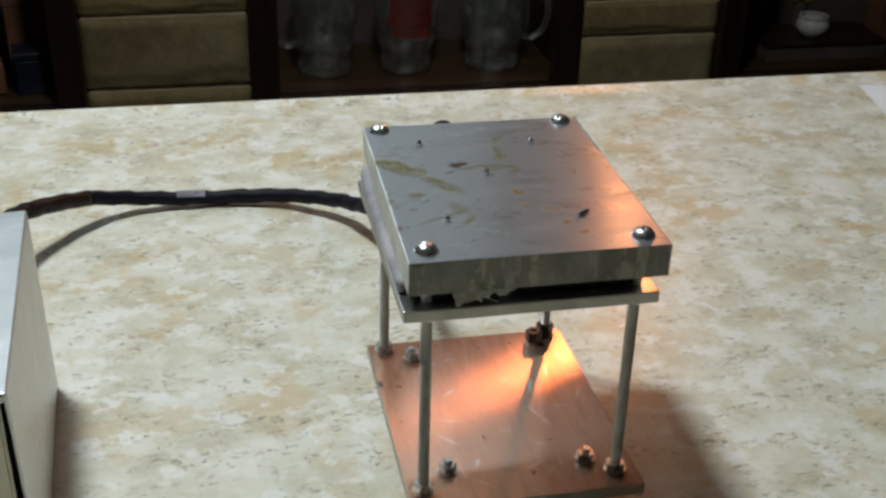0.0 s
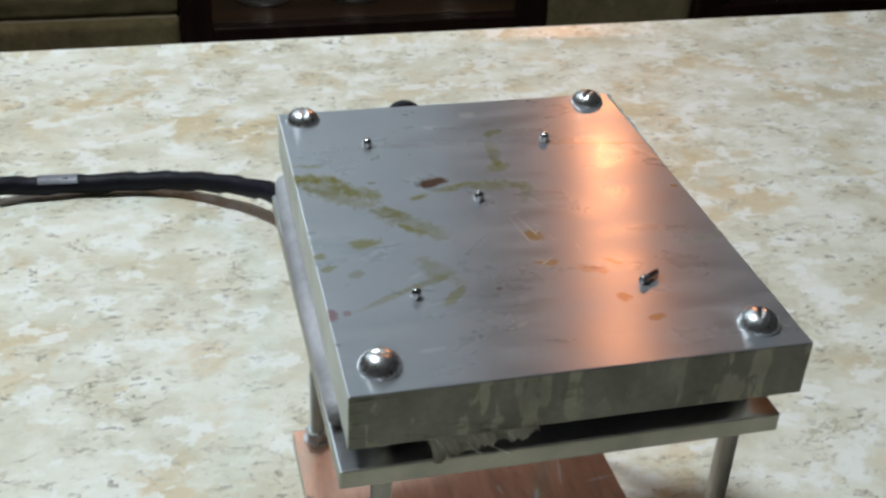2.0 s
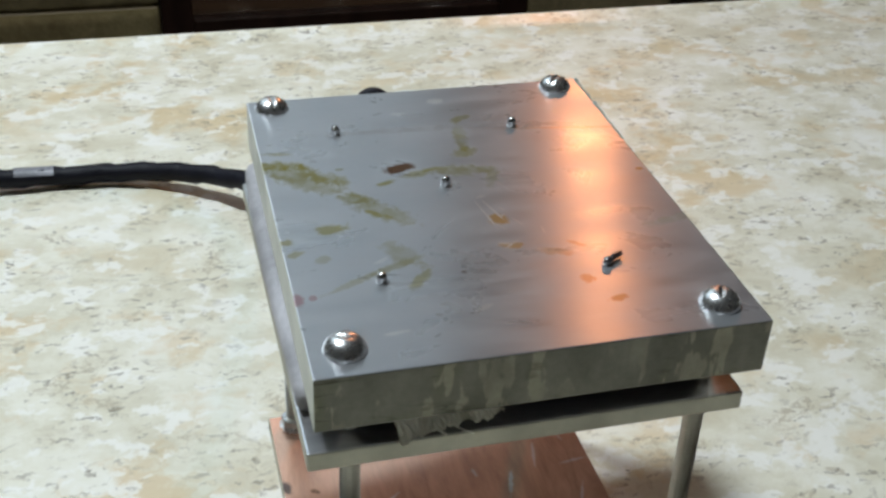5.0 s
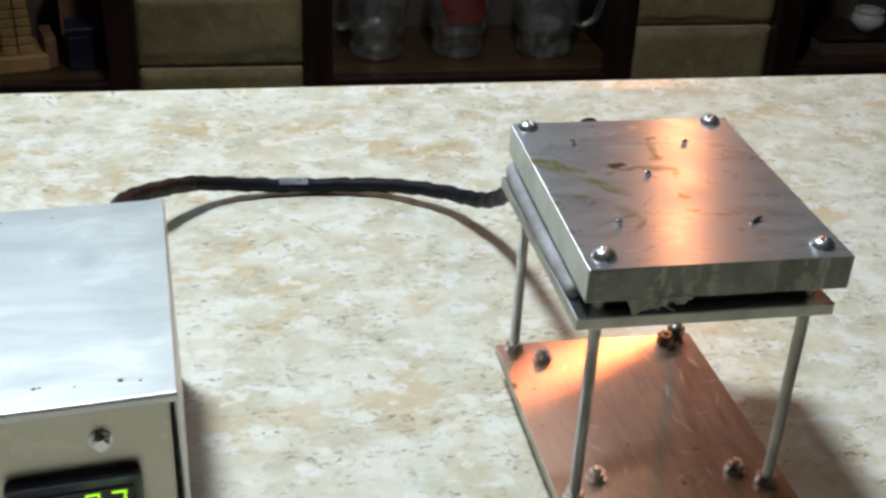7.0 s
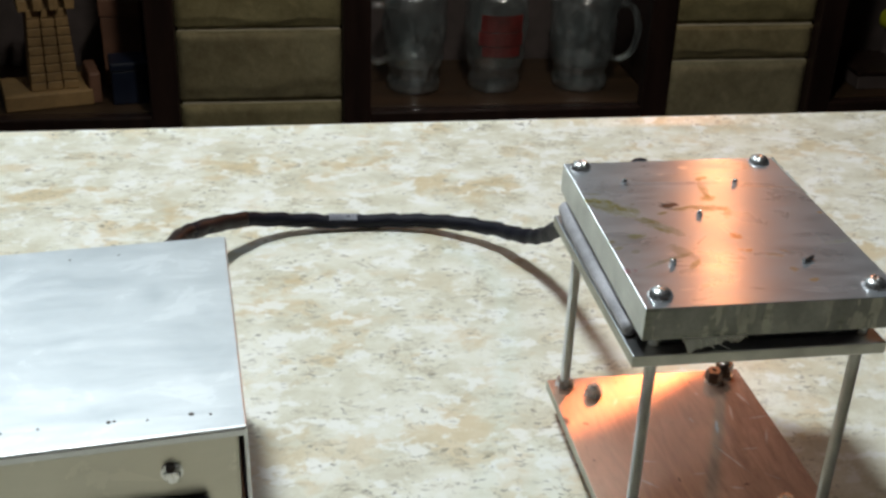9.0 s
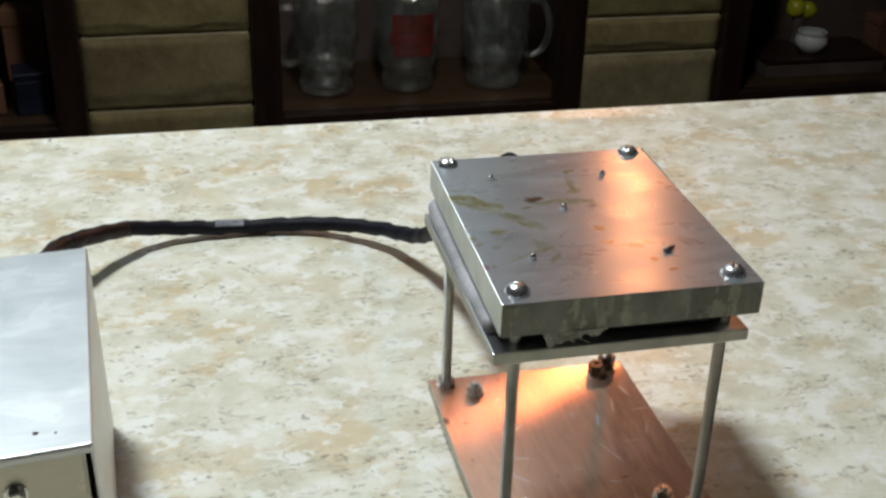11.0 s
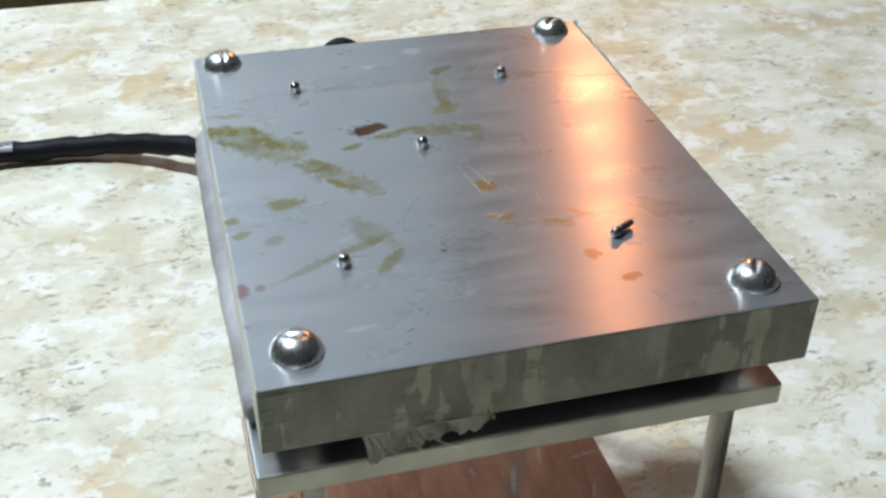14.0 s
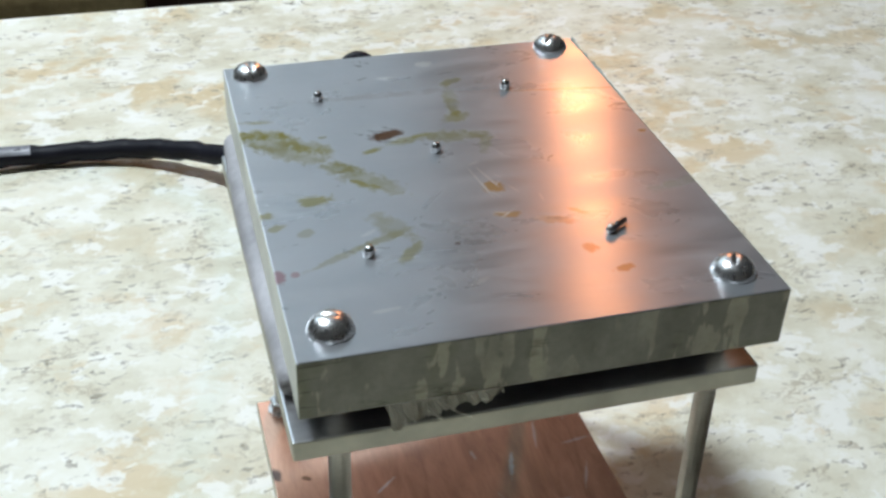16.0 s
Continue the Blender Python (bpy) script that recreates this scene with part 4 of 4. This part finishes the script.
mug(0.243, WALL_Y + 0.105, 100, "clear glass beer mug with red print", True)
mug(0.408, WALL_Y + 0.105, -5, "clear glass beer mug with curved handle", False, 0.060)


def ornament_tower(x, y):
    root = thing("castle_tower", "small tan brick castle tower ornament on the shelf", "ornament", shift(x, y, SHELF, 14))
    part("plinth", block(-0.085, 0.060, -0.055, 0.05, 0, 0.028, 0.003), TAN, root)
    part("ramp", block(0.055, 0.075, -0.05, 0.03, 0, 0.055, 0.004), BROWNBOX, root)
    rng = random.Random(3)
    for j in range(9):
        w = 0.040 - 0.0008 * j
        for k in range(3):
            x0 = -w + k * 2 * w / 3
            d = 0.003 * rng.random()
            part("brick", block(x0 + 0.0008, x0 + 2 * w / 3 - 0.0008, -w - d, w, 0.0285 + 0.0155 * j, 0.043 + 0.0155 * j, 0.0015, 1), TAN, root)
    for k in range(4):
        part("battlement", block(-0.046 + 0.025 * k, -0.030 + 0.025 * k, -0.048, 0.046, 0.168, 0.188, 0.002), TAN, root)
    return root


ornament_tower(-0.545, WALL_Y + 0.085)


def small_box(x, y, w, d, h, mat, label, turn):
    root = thing("gift_box", label, "box", shift(x, y, SHELF, turn))
    part("carton", block(-w / 2, w / 2, -d / 2, d / 2, 0, h * 0.8, 0.002), mat, root)
    part("lid", block(-w / 2 - 0.002, w / 2 + 0.002, -d / 2 - 0.002, d / 2 + 0.002, h * 0.8, h, 0.003), mat, root)
    return root


small_box(-0.415, WALL_Y + 0.075, 0.060, 0.06, 0.075, NAVY, "small navy box on the shelf", 8)
small_box(-0.425, WALL_Y + 0.16, 0.07, 0.05, 0.16, BROWNBOX, "upright brown carton on the shelf", -6)


def cup(x, y):
    root = thing("ceramic_cup", "small round glazed white pot with a lid", "cup", shift(x, y, SHELF + 0.035, 20))
    part("bowl", lathe([(0, 0), (0.016, 0), (0.019, 0.003), (0.029, 0.012), (0.0325, 0.022), (0.030, 0.032), (0.0255, 0.037), (0.0255, 0.0385), (0, 0.0385)], 28, close=False), CERAMIC, root, smooth=True)
    part("rim_band", ring(0.0240, 0.0285, 0.004), CERAMIC, root, "raised pale rim band", at=shift(0, 0, 0.0385))
    part("lid", lathe([(0, 0.004), (0.014, 0.0035), (0.0235, 0.0005), (0, 0.0)], 24, close=False), CERAMIC, root, "shallow glazed lid", True, at=shift(0, 0, 0.0395))
    return root


cup(1.055, WALL_Y + 0.09)
root = thing("shelf_plinth", "low dark plinth inside the cabinet", "plinth", shift(1.07, WALL_Y + 0.11, SHELF))
part("plinth_block", block(-0.127, 0.127, -0.067, 0.067, 0, 0.028, 0.002), DARKBACK, root)
part("top_board", block(-0.13, 0.13, -0.07, 0.07, 0.0285, 0.035, 0.002), WOOD, root, "dark glossy top board")


def yellow_toy(x, y):
    root = thing("yellow_figurine", "yellow plastic toy blob on the shelf", "toy", shift(x, y, SHELF + 0.035))
    part("stand", lathe([(0, 0), (0.016, 0), (0.014, 0.05), (0, 0.05)], 16), DARKBACK, root)
    for a, b, c, r in ((-0.012, 0, 0.068, 0.020), (0.012, -0.004, 0.064, 0.018)):
        bm = bmesh.new()
        bmesh.ops.create_icosphere(bm, subdivisions=3, radius=r)
        for v in bm.verts:
            v.co *= 1 + 0.10 * math.sin(90 * v.co.x) * math.cos(110 * v.co.z)
            v.co += Vector((a, b, c))
        part("blob", bm, YELLOW, root, smooth=True)
    return root


yellow_toy(1.065, WALL_Y + 0.165)
small_box(1.245, WALL_Y + 0.14, 0.06, 0.05, 0.09, BROWNBOX, "brown carton beside the cup", 5)
small_box(1.315, WALL_Y + 0.14, 0.05, 0.05, 0.13, PURPLE, "small purple box on the shelf", -4)


# ---------- stones of the wall ----------
def stone_mesh(w, h, seed):
    """A split-face block: flat near its top, broken and undercut towards its lower border."""
    rng = random.Random(seed)
    nx, nz = 22, 16
    ph = [rng.random() * 6.28 for _ in range(4)]
    bm, rows = bmesh.new(), []
    for j in range(nz + 1):
        row = []
        for k in range(nx + 1):
            u, w2 = k / nx, j / nz
            line = 0.22 + 0.06 * math.sin(5 * u + ph[0]) + 0.04 * math.sin(13 * u + ph[1])
            depth = 0.018 + 0.003 * math.sin(4 * u + ph[2]) * math.sin(3 * w2 + ph[3]) + 0.0004 * (rng.random() - 0.5)
            if w2 < line:
                depth -= 0.006 * (1 - w2 / line) ** 0.4
            if j in (0, nz) or k in (0, nx):
                depth = min(depth, 0.0105)
            row.append(bm.verts.new((w * (u - 0.5), -depth, h * (w2 - 0.5))))
        rows.append(row)
    back = [bm.verts.new((x, 0.012, z)) for x, z in ((-w / 2, -h / 2), (w / 2, -h / 2), (w / 2, h / 2), (-w / 2, h / 2))]
    for a, b in zip(rows, rows[1:]):
        for k in range(nx):
            bm.faces.new((a[k], a[k + 1], b[k + 1], b[k]))
    bm.faces.new([back[0], back[1], *reversed(rows[0])])
    bm.faces.new([back[3], back[2], *reversed(rows[-1])])
    bm.faces.new([back[0], back[3], *[r[0] for r in reversed(rows)]])
    bm.faces.new([back[1], back[2], *[r[-1] for r in reversed(rows)]])
    bm.faces.new(back)
    return finish(bm, "stone", STONE, True)


LEVELS = {1: [-0.62, -0.48, -0.339, -0.210, -0.138, 0.02, 0.13, 0.29, 0.42], 2: [-0.60, -0.44, -0.277, -0.210, -0.08, 0.06, 0.20, 0.33, 0.42]}
for c, zs in LEVELS.items():
    x0, x1 = cols[c]
    for k, (za, zb) in enumerate(zip(zs, zs[1:])):
        part("stone", stone_mesh(x1 - x0 - 0.001, zb - za - 0.006, 10 * c + k), None, wall, at=shift((x0 + x1) / 2, WALL_Y + 0.012, (za + zb) / 2))
